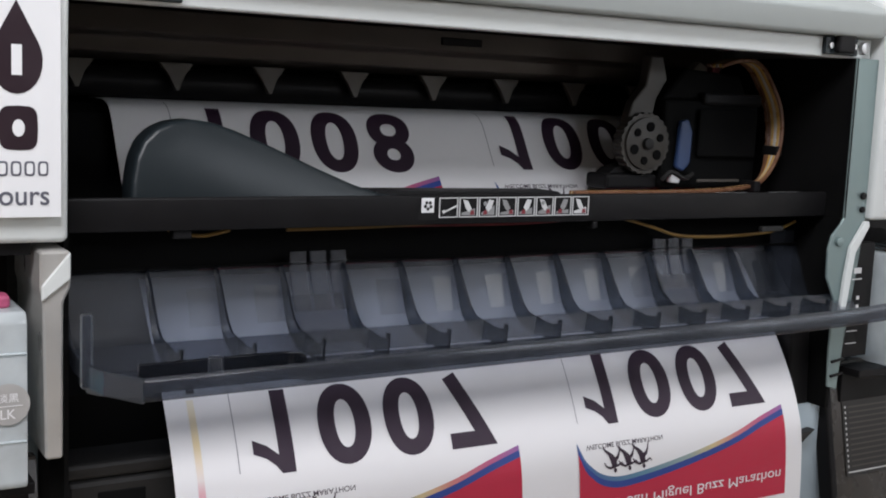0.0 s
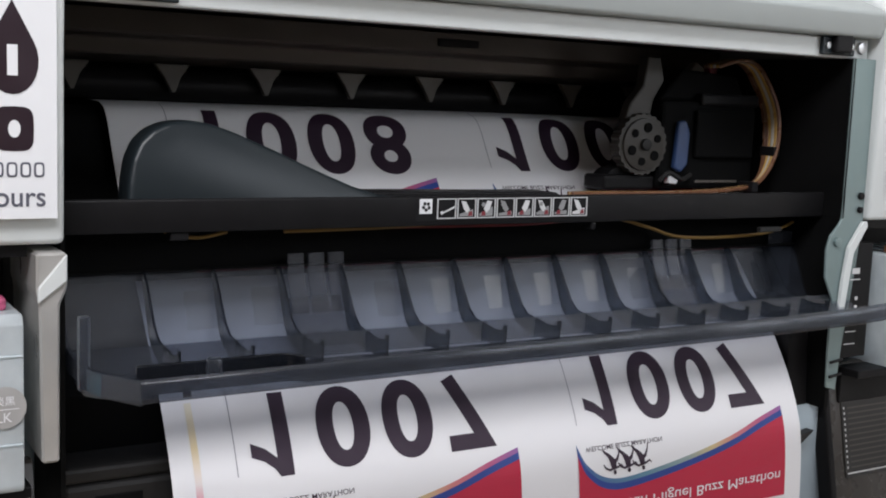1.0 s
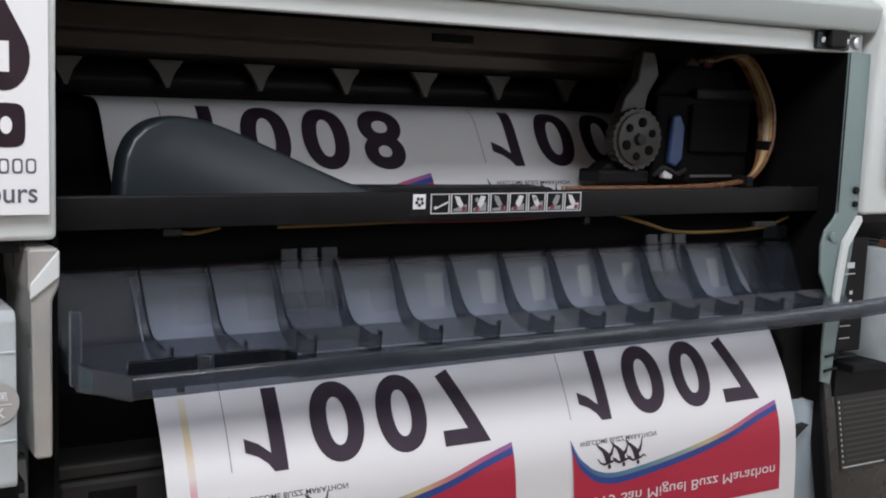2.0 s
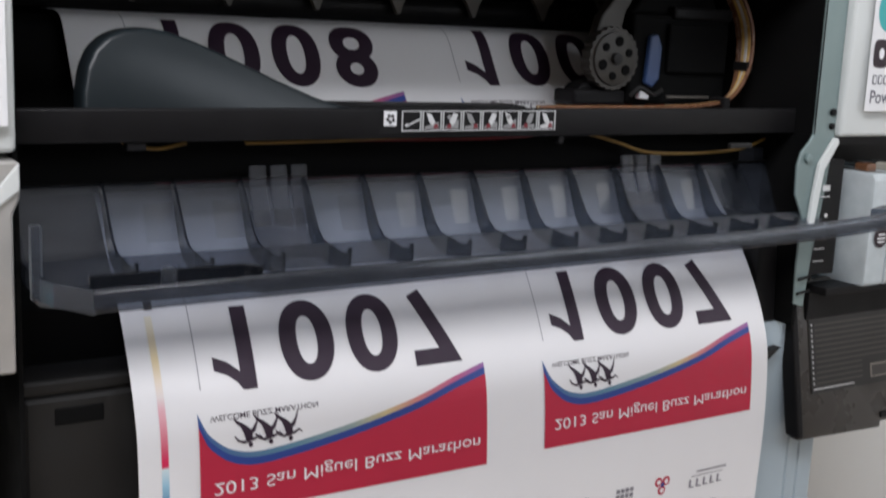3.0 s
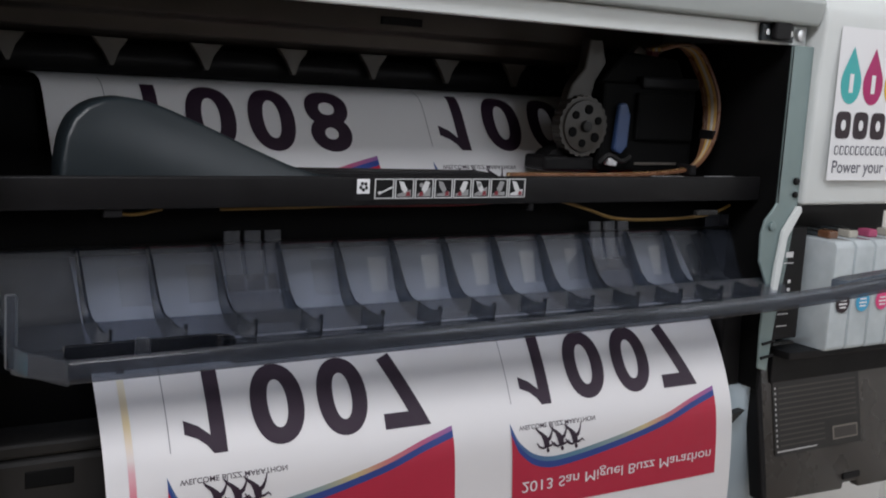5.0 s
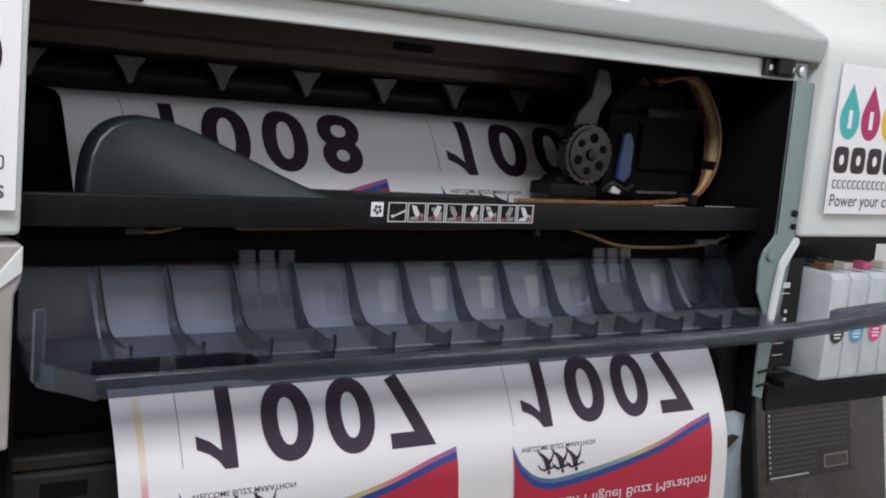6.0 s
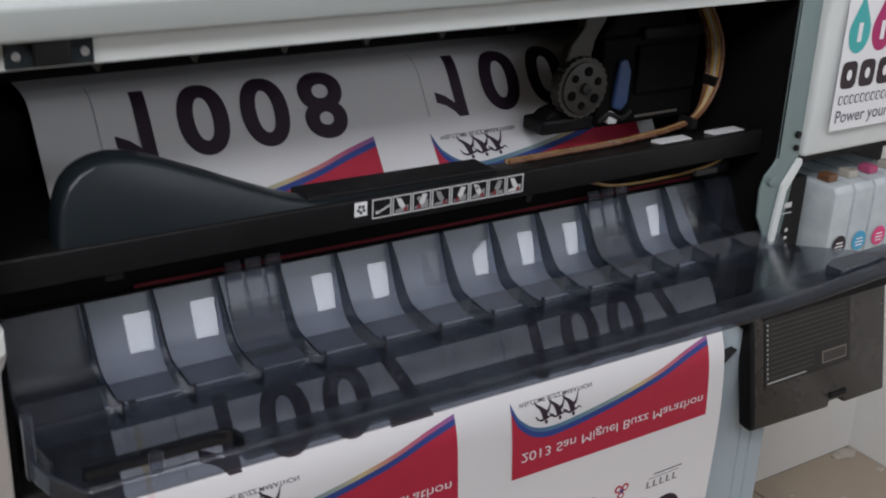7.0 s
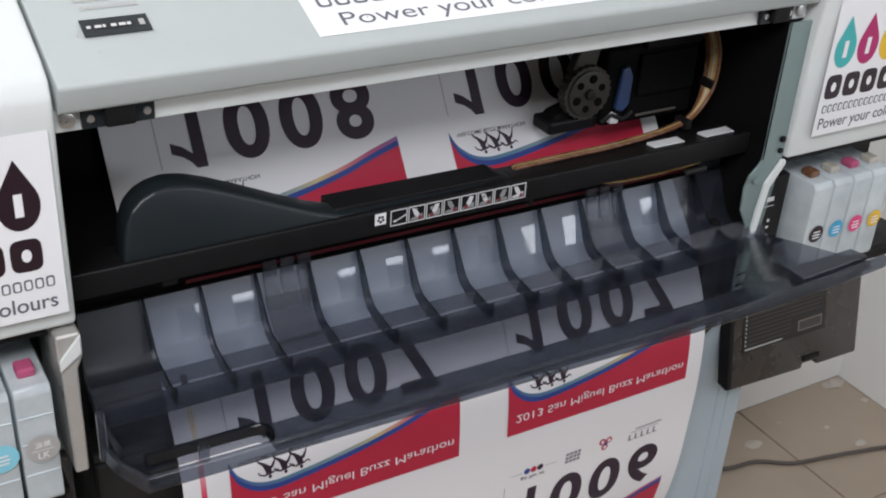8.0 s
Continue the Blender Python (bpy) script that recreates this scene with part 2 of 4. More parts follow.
def spline(points, n=8):
    p = [Vector(q) for q in points]
    out = []
    for i in range(len(p) - 1):
        a, b, c, d = p[max(i - 1, 0)], p[i], p[i + 1], p[min(i + 2, len(p) - 1)]
        for k in range(n):
            t = k / n
            out.append(0.5 * (2 * b + (c - a) * t + (2 * a - 5 * b + 4 * c - d) * t * t + (3 * b - a - 3 * c + d) * t ** 3))
    return out + [p[-1]]


def tube(points, r, seg=8, bm=None):
    own = bmesh.new()
    rings, side = [], None
    for i, p in enumerate(points):
        ahead = (points[min(i + 1, len(points) - 1)] - points[max(i - 1, 0)]).normalized()
        if side is None:
            side = ahead.orthogonal().normalized()
        side = (side - ahead * side.dot(ahead)).normalized()
        up = ahead.cross(side)
        rings.append([own.verts.new(p + r * (math.cos(2 * math.pi * k / seg) * side + math.sin(2 * math.pi * k / seg) * up)) for k in range(seg)])
    for a, b in zip(rings, rings[1:]):
        for k in range(seg):
            own.faces.new((a[k], a[(k + 1) % seg], b[(k + 1) % seg], b[k]))
    own.faces.new(rings[0][::-1])
    own.faces.new(rings[-1])
    bmesh.ops.recalc_face_normals(own, faces=own.faces[:])
    return join(bm, own)


def lettering(text, bold=0.0, shear=0.0):
    """The text as a flat bmesh in x and y, fitted into the unit square."""
    cu = bpy.data.curves.new("text", "FONT")
    cu.body, cu.offset, cu.resolution_u, cu.shear = text, bold, 8, shear
    ob = bpy.data.objects.new("text", cu)
    scene.collection.objects.link(ob)
    bpy.context.view_layer.update()
    me = bpy.data.meshes.new_from_object(ob.evaluated_get(bpy.context.evaluated_depsgraph_get()))
    bpy.data.objects.remove(ob)
    bpy.data.curves.remove(cu)
    bm = bmesh.new()
    bm.from_mesh(me)
    bpy.data.meshes.remove(me)
    xs, ys = [v.co.x for v in bm.verts], [v.co.y for v in bm.verts]
    x0, x1, y0, y1 = min(xs), max(xs), min(ys), max(ys)
    for v in bm.verts:
        v.co = ((v.co.x - x0) / (x1 - x0), (v.co.y - y0) / (y1 - y0), 0)
    return bm


def flat_shape(outline):
    bm = bmesh.new()
    bm.faces.new([bm.verts.new((x, y, 0)) for x, y in outline])
    bm.normal_update()
    return bm


def fit_to(bm, x0, y0, x1, y1, slant=0.0):
    for v in bm.verts:
        u, w = v.co.x, v.co.y
        v.co = (x0 + u * (x1 - x0) + slant * w, y0 + w * (y1 - y0), 0)
    return bm


def unit_disc(seg=20):
    return flat_shape([(0.5 + 0.5 * math.cos(2 * math.pi * k / seg), 0.5 + 0.5 * math.sin(2 * math.pi * k / seg)) for k in range(seg)])


def unit_square():
    return flat_shape([(0, 0), (1, 0), (1, 1), (0, 1)])


def unit_block(seg=20):
    """A square with softly rounded corners."""
    pts = []
    for k in range(seg):
        c, w = math.cos(2 * math.pi * k / seg), math.sin(2 * math.pi * k / seg)
        pts.append((0.5 + 0.5 * math.copysign(abs(c) ** 0.5, c), 0.5 + 0.5 * math.copysign(abs(w) ** 0.5, w)))
    return flat_shape(pts)


def unit_drop():
    pts = [(0.5, 1.0)]
    for k in range(17):
        a = radians(35 - 250 * k / 16)
        pts.append((0.5 + 0.5 * math.cos(a), 0.36 + 0.36 * math.sin(a)))
    return flat_shape(pts)


def on_front(bm, y, lift=0.0004):
    """Lays a flat bmesh with x, z as its x, y onto a wall that faces -y."""
    for v in bm.verts:
        v.co = (v.co.x, y - lift, v.co.y)
    bmesh.ops.recalc_face_normals(bm, faces=bm.faces[:])
    for f in bm.faces:
        if f.normal.y > 0:
            f.normal_flip()
    return bm


# ---------------------------------------------------------------- room
X0, X1, Y0, Y1, TOP = -2.6, 1.0, -1.6, 0.285, 3.5


def wall_with_openings(name, axis, a, b, lo, hi, openings, label, mat):
    """A thick wall between a and b across axis, with openings (u0, z0, u1, z1), in order, through it."""
    bm, start, pieces = None, lo, []
    for u0, z0, u1, z1 in openings:
        pieces += [(start, u0, FLOOR, TOP), (u0, u1, FLOOR, z0), (u0, u1, z1, TOP)]
        start = u1
    for ulo, uhi, zlo, zhi in pieces + [(start, hi, FLOOR, TOP)]:
        if axis == "x":
            bm = box((a, ulo, zlo), (b, uhi, zhi), 0, bm=bm)
        else:
            bm = box((ulo, a, zlo), (uhi, b, zhi), 0, bm=bm)
    return tagged(part(name, bm, mat), label, "wall", kind="structure")


tagged(part("wall_north", box((X0, Y1, FLOOR), (X1 + 0.12, Y1 + 0.12, TOP), 0), WALL), "white plastered wall behind the printer", "wall", kind="structure")
# West and south walls are unseen; their darkness shapes the bounce light.
tagged(part("wall_west", box((X0 - 0.12, Y0, FLOOR), (X0, Y1 + 0.12, TOP), 0), WALL_UNSEEN), "unseen dark wall closing the room", "wall", kind="structure")
wall_with_openings("wall_east", "x", X1, X1 + 0.12, Y0, Y1, [(-1.56, 1.14, -0.72, 1.58)], "white plastered wall with a scuffed foot", WALL)
wall_with_openings("wall_south", "y", Y0 - 0.12, Y0, X0, X1 + 0.12, [(-2.45, 2.30, -0.35, 3.4), (0.15, 1.33, 0.94, 1.87)], "unseen dark wall with a wide high window opening", WALL_UNSEEN)
tagged(part("ceiling", box((X0, Y0, TOP), (X1 + 0.12, Y1, TOP + 0.1), 0), CEIL), "plain grey painted ceiling", "ceiling", kind="structure")


def window(name, axis, at, u0, z0, u1, z1, bars, label):
    w = thing(name, (at, (u0 + u1) / 2, z0) if axis == "x" else ((u0 + u1) / 2, at, z0), label, "window", kind="structure")

    def bar(nm, ua, za, ub, zb):
        lo, hi = ((at - 0.02, ua, za), (at + 0.02, ub, zb)) if axis == "x" else ((ua, at - 0.02, za), (ub, at + 0.02, zb))
        part(nm, box(lo, hi, 0.004), DIM, w)

    bar("window_frame", u0, z0, u1, z0 + 0.04)
    bar("window_frame", u0, z1 - 0.04, u1, z1)
    bar("window_frame", u0, z0 + 0.04, u0 + 0.04, z1 - 0.04)
    bar("window_frame", u1 - 0.04, z0 + 0.04, u1, z1 - 0.04)
    for k in range(1, bars):
        u = u0 + (u1 - u0) * k / bars
        bar("mullion", u - 0.015, z0 + 0.04, u + 0.015, z1 - 0.04)


window("window_1", "x", X1 + 0.02, -1.56, 1.14, -0.72, 1.58, 2, "dark framed window with bright overcast daylight")
# window_2 is unseen, added as an opening for the main lamp.
window("window_2", "y", Y0 - 0.02, -2.45, 2.30, -0.35, 3.4, 4, "wide dark framed window, unseen, added for the main light")
window("window_3", "y", Y0 - 0.02, 0.15, 1.33, 0.94, 1.87, 2, "small dark framed window with overcast daylight")

floor = tagged(part("floor", box((X0, Y0, FLOOR - 0.1), (X1 + 0.12, Y1, FLOOR - 0.003), 0), GROUT), "beige tiled floor with thin dark joints", "floor", kind="structure")
SIZE = 0.30
for i in range(-1, 3):
    for j in range(-3, 1):
        lo_x, lo_y = 0.16 + i * SIZE, 0.025 + j * SIZE
        if lo_x + SIZE > X1 + 0.25 or lo_x > X1 - 0.03:
            continue
        hi_x, hi_y = min(lo_x + SIZE - 0.003, X1), min(lo_y + SIZE - 0.003, Y1)
        part("tile", box((lo_x, lo_y, FLOOR - 0.012), (hi_x, hi_y, FLOOR), 0.001, 1), TILE, floor)
rest = None
for i in range(-9, 3):
    for j in range(-11, 1):
        lo_x, lo_y = 0.16 + i * SIZE, 0.025 + j * SIZE
        if (-1 <= i < 3 and -3 <= j < 1) or lo_x < X0 or lo_y < Y0:
            continue
        rest = box((lo_x, lo_y, FLOOR - 0.012), (min(lo_x + SIZE - 0.003, X1), min(lo_y + SIZE - 0.003, Y1), FLOOR), 0, bm=rest)
tagged(part("floor_tiles", rest, TILE, floor), kind="stuff")

lead = [Vector(p) for p in ((0.45, 0.17, 0.304), (0.58, 0.19, 0.304), (0.64, 0.175, 0.304), (0.69, 0.168, 0.304), (0.74, 0.139, 0.304), (0.80, 0.125, 0.304), (0.86, 0.112, 0.304), (0.93, 0.092, 0.304), (0.985, 0.05, 0.304))]
tagged(part("power_cable", tube(spline(lead), 0.0035), CABLE, None, "", True), "thin grey-brown cable lying across the floor tiles", "cable")


def crumb(x, y, r, seed):
    rnd = random.Random(seed)
    bm = bmesh.new()
    bmesh.ops.create_icosphere(bm, subdivisions=2, radius=1)
    for v in bm.verts:
        k = 0.75 + 0.4 * rnd.random()
        v.co = (x + v.co.x * r * k * 1.4, y + v.co.y * r * k, FLOOR + max(v.co.z, -0.1) * r * 0.35 * k + r * 0.03)
    return tagged(part("plaster_crumb", bm, PLASTER, None, "", True), "small crumb of pale plaster on the floor tiles", "debris", group="crumbs on the floor")


for n, (x, y, r) in enumerate(((0.72, 0.205, 0.011), (0.865, 0.185, 0.005), (0.885, 0.13, 0.009), (0.975, 0.268, 0.014), (0.955, 0.272, 0.008), (0.985, 0.21, 0.006), (0.80, 0.23, 0.003))):
    crumb(x, y, r, n)

# ---------------------------------------------------------------- printer casing
printer = thing("large_format_printer", (0, 0.12, FLOOR), "white wide-format inkjet printer with its smoky front cover folded open", "printer")


def side_outline():
    return [(-0.028, 0.982), (-0.030, 1.10), (-0.034, 1.155), (-0.034, 1.168), (-0.028, 1.180), (-0.012, 1.190), (0.24, 1.292), (0.262, 1.28), (0.262, 0.982)]


for nm, a, b in (("left_housing", -0.63, -0.371), ("right_housing", 0.370, 0.63)):
    part(nm, prism(side_outline(), "x", a, b, 0.004, 3), WHITE, printer, "white plastic end housing", True)

part("top_cover", prism([(-0.0265, 1.1515), (-0.0288, 1.1535), (-0.0348, 1.1722), (-0.0335, 1.1752), (-0.0305, 1.1769), (-0.018, 1.182), (0.24, 1.286), (0.255, 1.275), (0.255, 1.16), (0.02, 1.1515)], "x", -0.3675, 0.3665, 0.0015, 2), GREY_CASE, printer, "light grey-white sloping top cover", True)
part("front_strip", box((-0.368, -0.014, 1.1325), (0.367, 0.0, 1.151), 0.0015), WHITE, printer, "pale strip under the top cover")
part("rear_case", box((-0.37, 0.24, 0.80), (0.369, 0.262, 1.16), 0.003), WHITE, printer)


def latch(x0, x1, screw_x):
    base = part("latch", box((x0, -0.019, 1.1345), (x1, -0.0145, 1.1505), 0.001), DARK, printer, "dark plastic cover latch")
    mid = (x0 + x1) / 2
    part("catch", box((mid - 0.011, -0.026, 1.136), (mid + 0.011, -0.019, 1.154), 0.002), BLACK, base)
    for sx in (x0 + 0.006, x1 - 0.006):
        part("screw", cylinder((sx, -0.0198, 1.1425), 0.0028, 0.002), CHROME, base, "", True)
    bm = cylinder((screw_x, -0.016, 1.1425), 0.0058, 0.004, bevel=0.001)
    part("screw", bm, CHROME, printer, "round-headed steel screw", True)


latch(-0.350, -0.297, -0.3595)
latch(0.300, 0.343, 0.3555)

# steel side plate beside the opening, with the bracket under the bar
part("side_plate", prism([(0.3400, 1.1325), (0.3405, 1.0), (0.3400, 0.984), (0.336, 0.978), (0.326, 0.968), (0.322, 0.955), (0.3235, 0.928), (0.336, 0.906), (0.335, 0.860), (0.337, 0.822), (0.350, 0.818), (0.354, 0.860), (0.364, 0.930), (0.3695, 0.980), (0.3695, 1.1325)], "y", -0.0225, -0.020, 0.0006, 1), STEEL, printer, "greenish zinc-coated steel side plate")
part("side_plate_return", prism([(-0.0225, 0.984), (0.235, 0.984), (0.235, 1.1325), (-0.0225, 1.1325)], "x", 0.3405, 0.342), BLACK_FLAT, printer)
for z, r in ((0.9620, 0.0045), (1.005, 0.0035), (0.992, 0.003)):
    part("screw", cylinder((0.335 if z < 0.97 else 0.3625, -0.0240, z), r, 0.003, bevel=0.0006), STEEL if z < 0.97 else BLACK, printer, "", True)

# white edge of the ink bay, bent inwards
part("bay_edge", prism([(0.3705, 0.981), (0.3655, 0.981), (0.348, 0.957), (0.343, 0.923), (0.3405, 0.890), (0.3475, 0.890), (0.3515, 0.920), (0.3555, 0.951), (0.372, 0.976)], "y", -0.0270, -0.0228, 0.0006, 1), WHITE, printer, "bent white edge of the ink bay")
part("bay_edge", prism([(-0.371, 0.9775), (-0.371, 0.955), (-0.3755, 0.945), (-0.376, 0.845), (-0.3865, 0.845), (-0.3880, 0.948), (-0.3895, 0.953), (-0.3895, 0.9775)], "y", -0.034, 0.05, 0.0015, 1), SCUFFED, printer, "scuffed bare-edged steel post of the ink bay")
part("bay_bend", prism([(-0.3715, 0.9772), (-0.3715, 0.9600), (-0.3890, 0.9465), (-0.3890, 0.9560)], "y", -0.0365, -0.0335, 0.0008, 1), WHITE, printer, "folded white corner of the ink bay")

# dark interior
inner = part("interior", box((-0.3695, 0.232, 0.80), (0.340, 0.2395, 1.150), 0), BLACK_FLAT, printer, "matt black inside of the printer")
part("interior_side", box((-0.3705, -0.012, 0.60), (-0.3675, 0.232, 1.132), 0), BLACK_FLAT, printer)
part("interior_side", box((0.3400, -0.0195, 0.80), (0.3440, 0.232, 0.9838), 0), BLACK_FLAT, printer)
part("interior_roof", box((-0.3675, 0.0005, 1.142), (0.340, 0.232, 1.150), 0), BLACK_FLAT, printer)

# rail over the paper, its arms, the rollers
rail = part("carriage_rail", prism([(0.150, 1.141), (0.150, 1.122), (0.158, 1.118), (0.160, 1.106), (0.196, 1.101), (0.230, 1.101), (0.230, 1.141)], "x", -0.366, 0.339, 0.001, 1), BEAM, printer, "dull brown-grey carriage rail")
part("slot", box((-0.005, 0.148, 1.1275), (0.038, 0.152, 1.1345), 0.001), BLACK, rail)
for k in range(-1, 8):
    x = -0.235 + 0.082 * k
    if x > 0.33:
        continue
    part("pressure_arm", prism([(x - 0.016, 1.1005), (x + 0.014, 1.1005), (x + 0.006, 1.090), (x + 0.0015, 1.0775), (x - 0.0015, 1.0775), (x - 0.008, 1.090)], "y", 0.186, 0.192, 0.0006, 1), ARM, rail)
part("feed_roller", cylinder((-0.015, 0.208, 1.083), 0.0125, 0.70, "x", 20), BLACK, printer, "", True)
part("platen", prism([(0.19, 1.0655), (0.168, 1.0575), (0.148, 1.025), (0.124, 0.988), (0.09, 0.944), (0.06, 0.904), (0.032, 0.868), (0.05, 0.80), (0.2, 0.80)], "x", -0.366, 0.339, 0.001, 1), BLACK_FLAT, printer, "black platen under the paper")

# black bar across the opening
bar = part("guide_bar", prism([(0.0, 0.984), (0.0, 1.0055), (0.0015, 1.007), (0.010, 1.0045), (0.048, 0.9985), (0.050, 0.993), (0.046, 0.984)], "x", -0.3665, 0.3395, 0.0008, 2), BLACK, printer, "matt black bar across the paper opening", True)
part("pale_pad", box((0.222, 0.014, 1.0002), (0.262, 0.028, 1.0045), 0.001), TEXT_LIGHT, bar, "small pale pad")
part("pale_pad", box((0.290, 0.014, 1.0002), (0.330, 0.028, 1.0045), 0.001), TEXT_LIGHT, bar, "small pale pad")
part("bar_cover", prism([(-0.135, 0.9985), (0.052, 0.9985), (0.036, 1.0075), (-0.135, 1.0090)], "y", 0.016, 0.046, 0.0015, 2), BLACK, bar, "low black cover on the bar")
part("bar_hook", box((-0.295, 0.002, 0.978), (-0.282, 0.012, 0.9838), 0.001), BLACK, bar)
part("bar_hook", box((0.062, 0.001, 0.9775), (0.067, 0.010, 0.9838), 0.001), BLACK, bar)

# dark hump cover at the end of the bar
hump = [(-0.3225, 0.0), (-0.3215, 0.012), (-0.318, 0.028), (-0.312, 0.040), (-0.303, 0.048), (-0.292, 0.0525), (-0.278, 0.0545), (-0.262, 0.0525), (-0.245, 0.047), (-0.215, 0.035), (-0.185, 0.022), (-0.155, 0.010), (-0.131, 0.003), (-0.10, 0.0012), (-0.02, 0.0008), (0.05, 0.0)]
bm = prism([(x, 1.0035 + h * 1.02) for x, h in hump] + [(0.05, 0.9975), (-0.3225, 0.9975)], "y", 0.0085, 0.036, 0.0038, 4)
for v in bm.verts:
    v.co.y += 0.20 * max(v.co.z - 1.0035, 0) - 0.002
part("end_cover", bm, DARK, printer, "dark charcoal hump-shaped plastic cover", True)

# instruction strip on the bar: a white square mark and eight framed pictograms
strip = part("instruction_strip", on_front(fit_to(unit_square(), -0.107, 0.9878, 0.060, 1.0052), 0.0, 0.0003), BLACK, bar, "strip of small pictograms")
icon = part("icon", box((-0.1040, -0.0010, 0.9935), (-0.0930, -0.0004, 1.0048), 0.0012), STICKER, strip, "small white square icon")
for k in range(5):
    a = radians(72 * k + 50)
    petal = fit_to(unit_disc(8), -0.0985 + 0.0026 * math.cos(a) - 0.0014, 0.9991 + 0.0026 * math.sin(a) - 0.0014, -0.0985 + 0.0026 * math.cos(a) + 0.0014, 0.9991 + 0.0026 * math.sin(a) + 0.0014)
    part("mark", on_front(petal, 0.0, 0.0014), DIM, icon)
PICTO_RED = material("pictogram_red", (0.20, 0.02, 0.03), 0.5, vary=0.1, grain=200, bump=0.0)
PICTO_GREY = material("pictogram_grey", (0.26, 0.26, 0.26), 0.5, vary=0.1, grain=200, bump=0.0)


def picto(points, mat, lift):
    part("pictogram", on_front(flat_shape(points), 0.0, lift), mat, strip)


rnd = random.Random(11)
for k in range(8):
    a, b, c, d, w = -0.0885 + 0.0181 * k, 0.9895, -0.0885 + 0.0181 * k + 0.0168, 1.0050, 0.0007
    bm = None
    for lo_x, lo_z, hi_x, hi_z in ((a, b, c, b + w), (a, d - w, c, d), (a, b + w, a + w, d - w), (c - w, b + w, c, d - w)):
        bm = box((lo_x, -0.0012, lo_z), (hi_x, -0.0004, hi_z), 0, bm=bm)
    part("pictogram_frame", bm, TEXT_LIGHT, strip)
    m = (a + c) / 2
    if k == 0:
        picto([(a + 0.004, b + 0.0045), (a + 0.0048, b + 0.0036), (c - 0.001, b + 0.0082), (c - 0.001, b + 0.0098)], TEXT_LIGHT, 0.0006)
        picto([(a + 0.0025, b + 0.005), (a + 0.004, b + 0.003), (a + 0.0062, b + 0.0042), (a + 0.005, b + 0.0062)], TEXT_LIGHT, 0.0008)
        continue
    lean = 0.003 * (-1) ** k
    picto([(m - 0.0062, b + 0.0015), (m + 0.0062, b + 0.0015), (m + 0.0062, b + 0.0050 + 0.002 * (k % 3)), (m - 0.0062, b + 0.0034)], PICTO_GREY if k != 7 else TEXT_LIGHT, 0.0005)
    picto([(m - 0.0022 + lean, d - 0.0018), (m + 0.0022 + lean, d - 0.0026), (m + 0.0030, b + 0.0066), (m + 0.0004, b + 0.0040), (m - 0.0026, b + 0.0070)], TEXT_LIGHT if k % 3 else PICTO_GREY, 0.0008)
    picto([(m - lean - 0.0018, b + 0.0018), (m - lean + 0.0024, b + 0.0022), (m - lean + 0.0016, b + 0.0056), (m - lean - 0.0010, b + 0.0050)], PICTO_RED, 0.0011)
    if k in (2, 3, 5):
        cx, cz = m - 0.0040 + rnd.uniform(0, 0.002), d - 0.0050
        part("pictogram", on_front(fit_to(unit_disc(10), cx - 0.0018, cz - 0.0018, cx + 0.0018, cz + 0.0018), 0.0, 0.0013), PICTO_GREY, strip)

# wires under the bar
part("wire", tube(spline([Vector(p) for p in ((-0.29, 0.032, 0.981), (-0.268, 0.028, 0.9765), (-0.245, 0.030, 0.980))], 6), 0.0014), WIRE_Y, printer, "yellow wire", True)
part("wire", tube(spline([Vector(p) for p in ((-0.20, 0.032, 0.979), (-0.13, 0.030, 0.980), (-0.06, 0.030, 0.982), (0.02, 0.030, 0.983), (0.066, 0.028, 0.983), (0.11, 0.030, 0.983), (0.15, 0.030, 0.974), (0.185, 0.030, 0.965), (0.24, 0.030, 0.963), (0.30, 0.030, 0.966), (0.335, 0.032, 0.975))], 6), 0.0015), WIRE_Y, printer, "sagging yellow wire", True)
part("wire", tube(spline([Vector(p) for p in ((-0.16, 0.035, 0.980), (0.0, 0.035, 0.979), (0.06, 0.035, 0.981))], 6), 0.0012), WIRE_R, printer, "dark red wire", True)
part("paper_guide", box((-0.3665, 0.0475, 0.9440), (0.3395, 0.050, 0.9925), 0.0005), BLACK_FLAT, printer, "black plate behind the bar")
part("clip", box((0.262, 0.004, 0.9695), (0.290, 0.009, 0.9745), 0.001), DIM, printer)
# Added strip: the paper's red field in shade, as a dark red colour.
part("added_red_strip", box((-0.262, 0.0456, 0.9485), (0.300, 0.0472, 0.9520), 0.0003, 1), DARK_RED, printer, "thin added strip for the paper's shaded red print")

# lower body
part("lower_panel", box((-0.3670, 0.060, 0.60), (0.300, 0.075, 0.880), 0.002), BLACK, printer, "black lower front panel")
part("lower_ledge", box((-0.3665, 0.005, 0.815), (-0.20, 0.060, 0.826), 0.003), DIM, printer, "dark ledge")
low = part("lower_cover", box((-0.3660, 0.004, 0.40), (-0.18, 0.060, 0.8145), 0.004), DIM, printer, "dark grey lower cover")
part("recess", box((-0.345, 0.0032, 0.794), (-0.312, 0.010, 0.806), 0.001), BLACK_FLAT, low)
part("lower_end", prism([(0.3085, 0.800), (0.338, 0.800), (0.333, 0.870), (0.322, 0.905), (0.3085, 0.905)], "y", 0.0, 0.058, 0.002, 2), BLACK, printer, "black end piece beside the paper")
leg_outline = [(0.300, 0.02), (0.318, 0.004), (0.345, -0.002), (0.374, 0.0), (0.3755, 0.003), (0.3775, 0.0), (0.391, 0.0), (0.3925, 0.003), (0.3945, 0.0), (0.415, 0.001), (0.418, 0.004), (0.418, 0.20), (0.300, 0.20)]
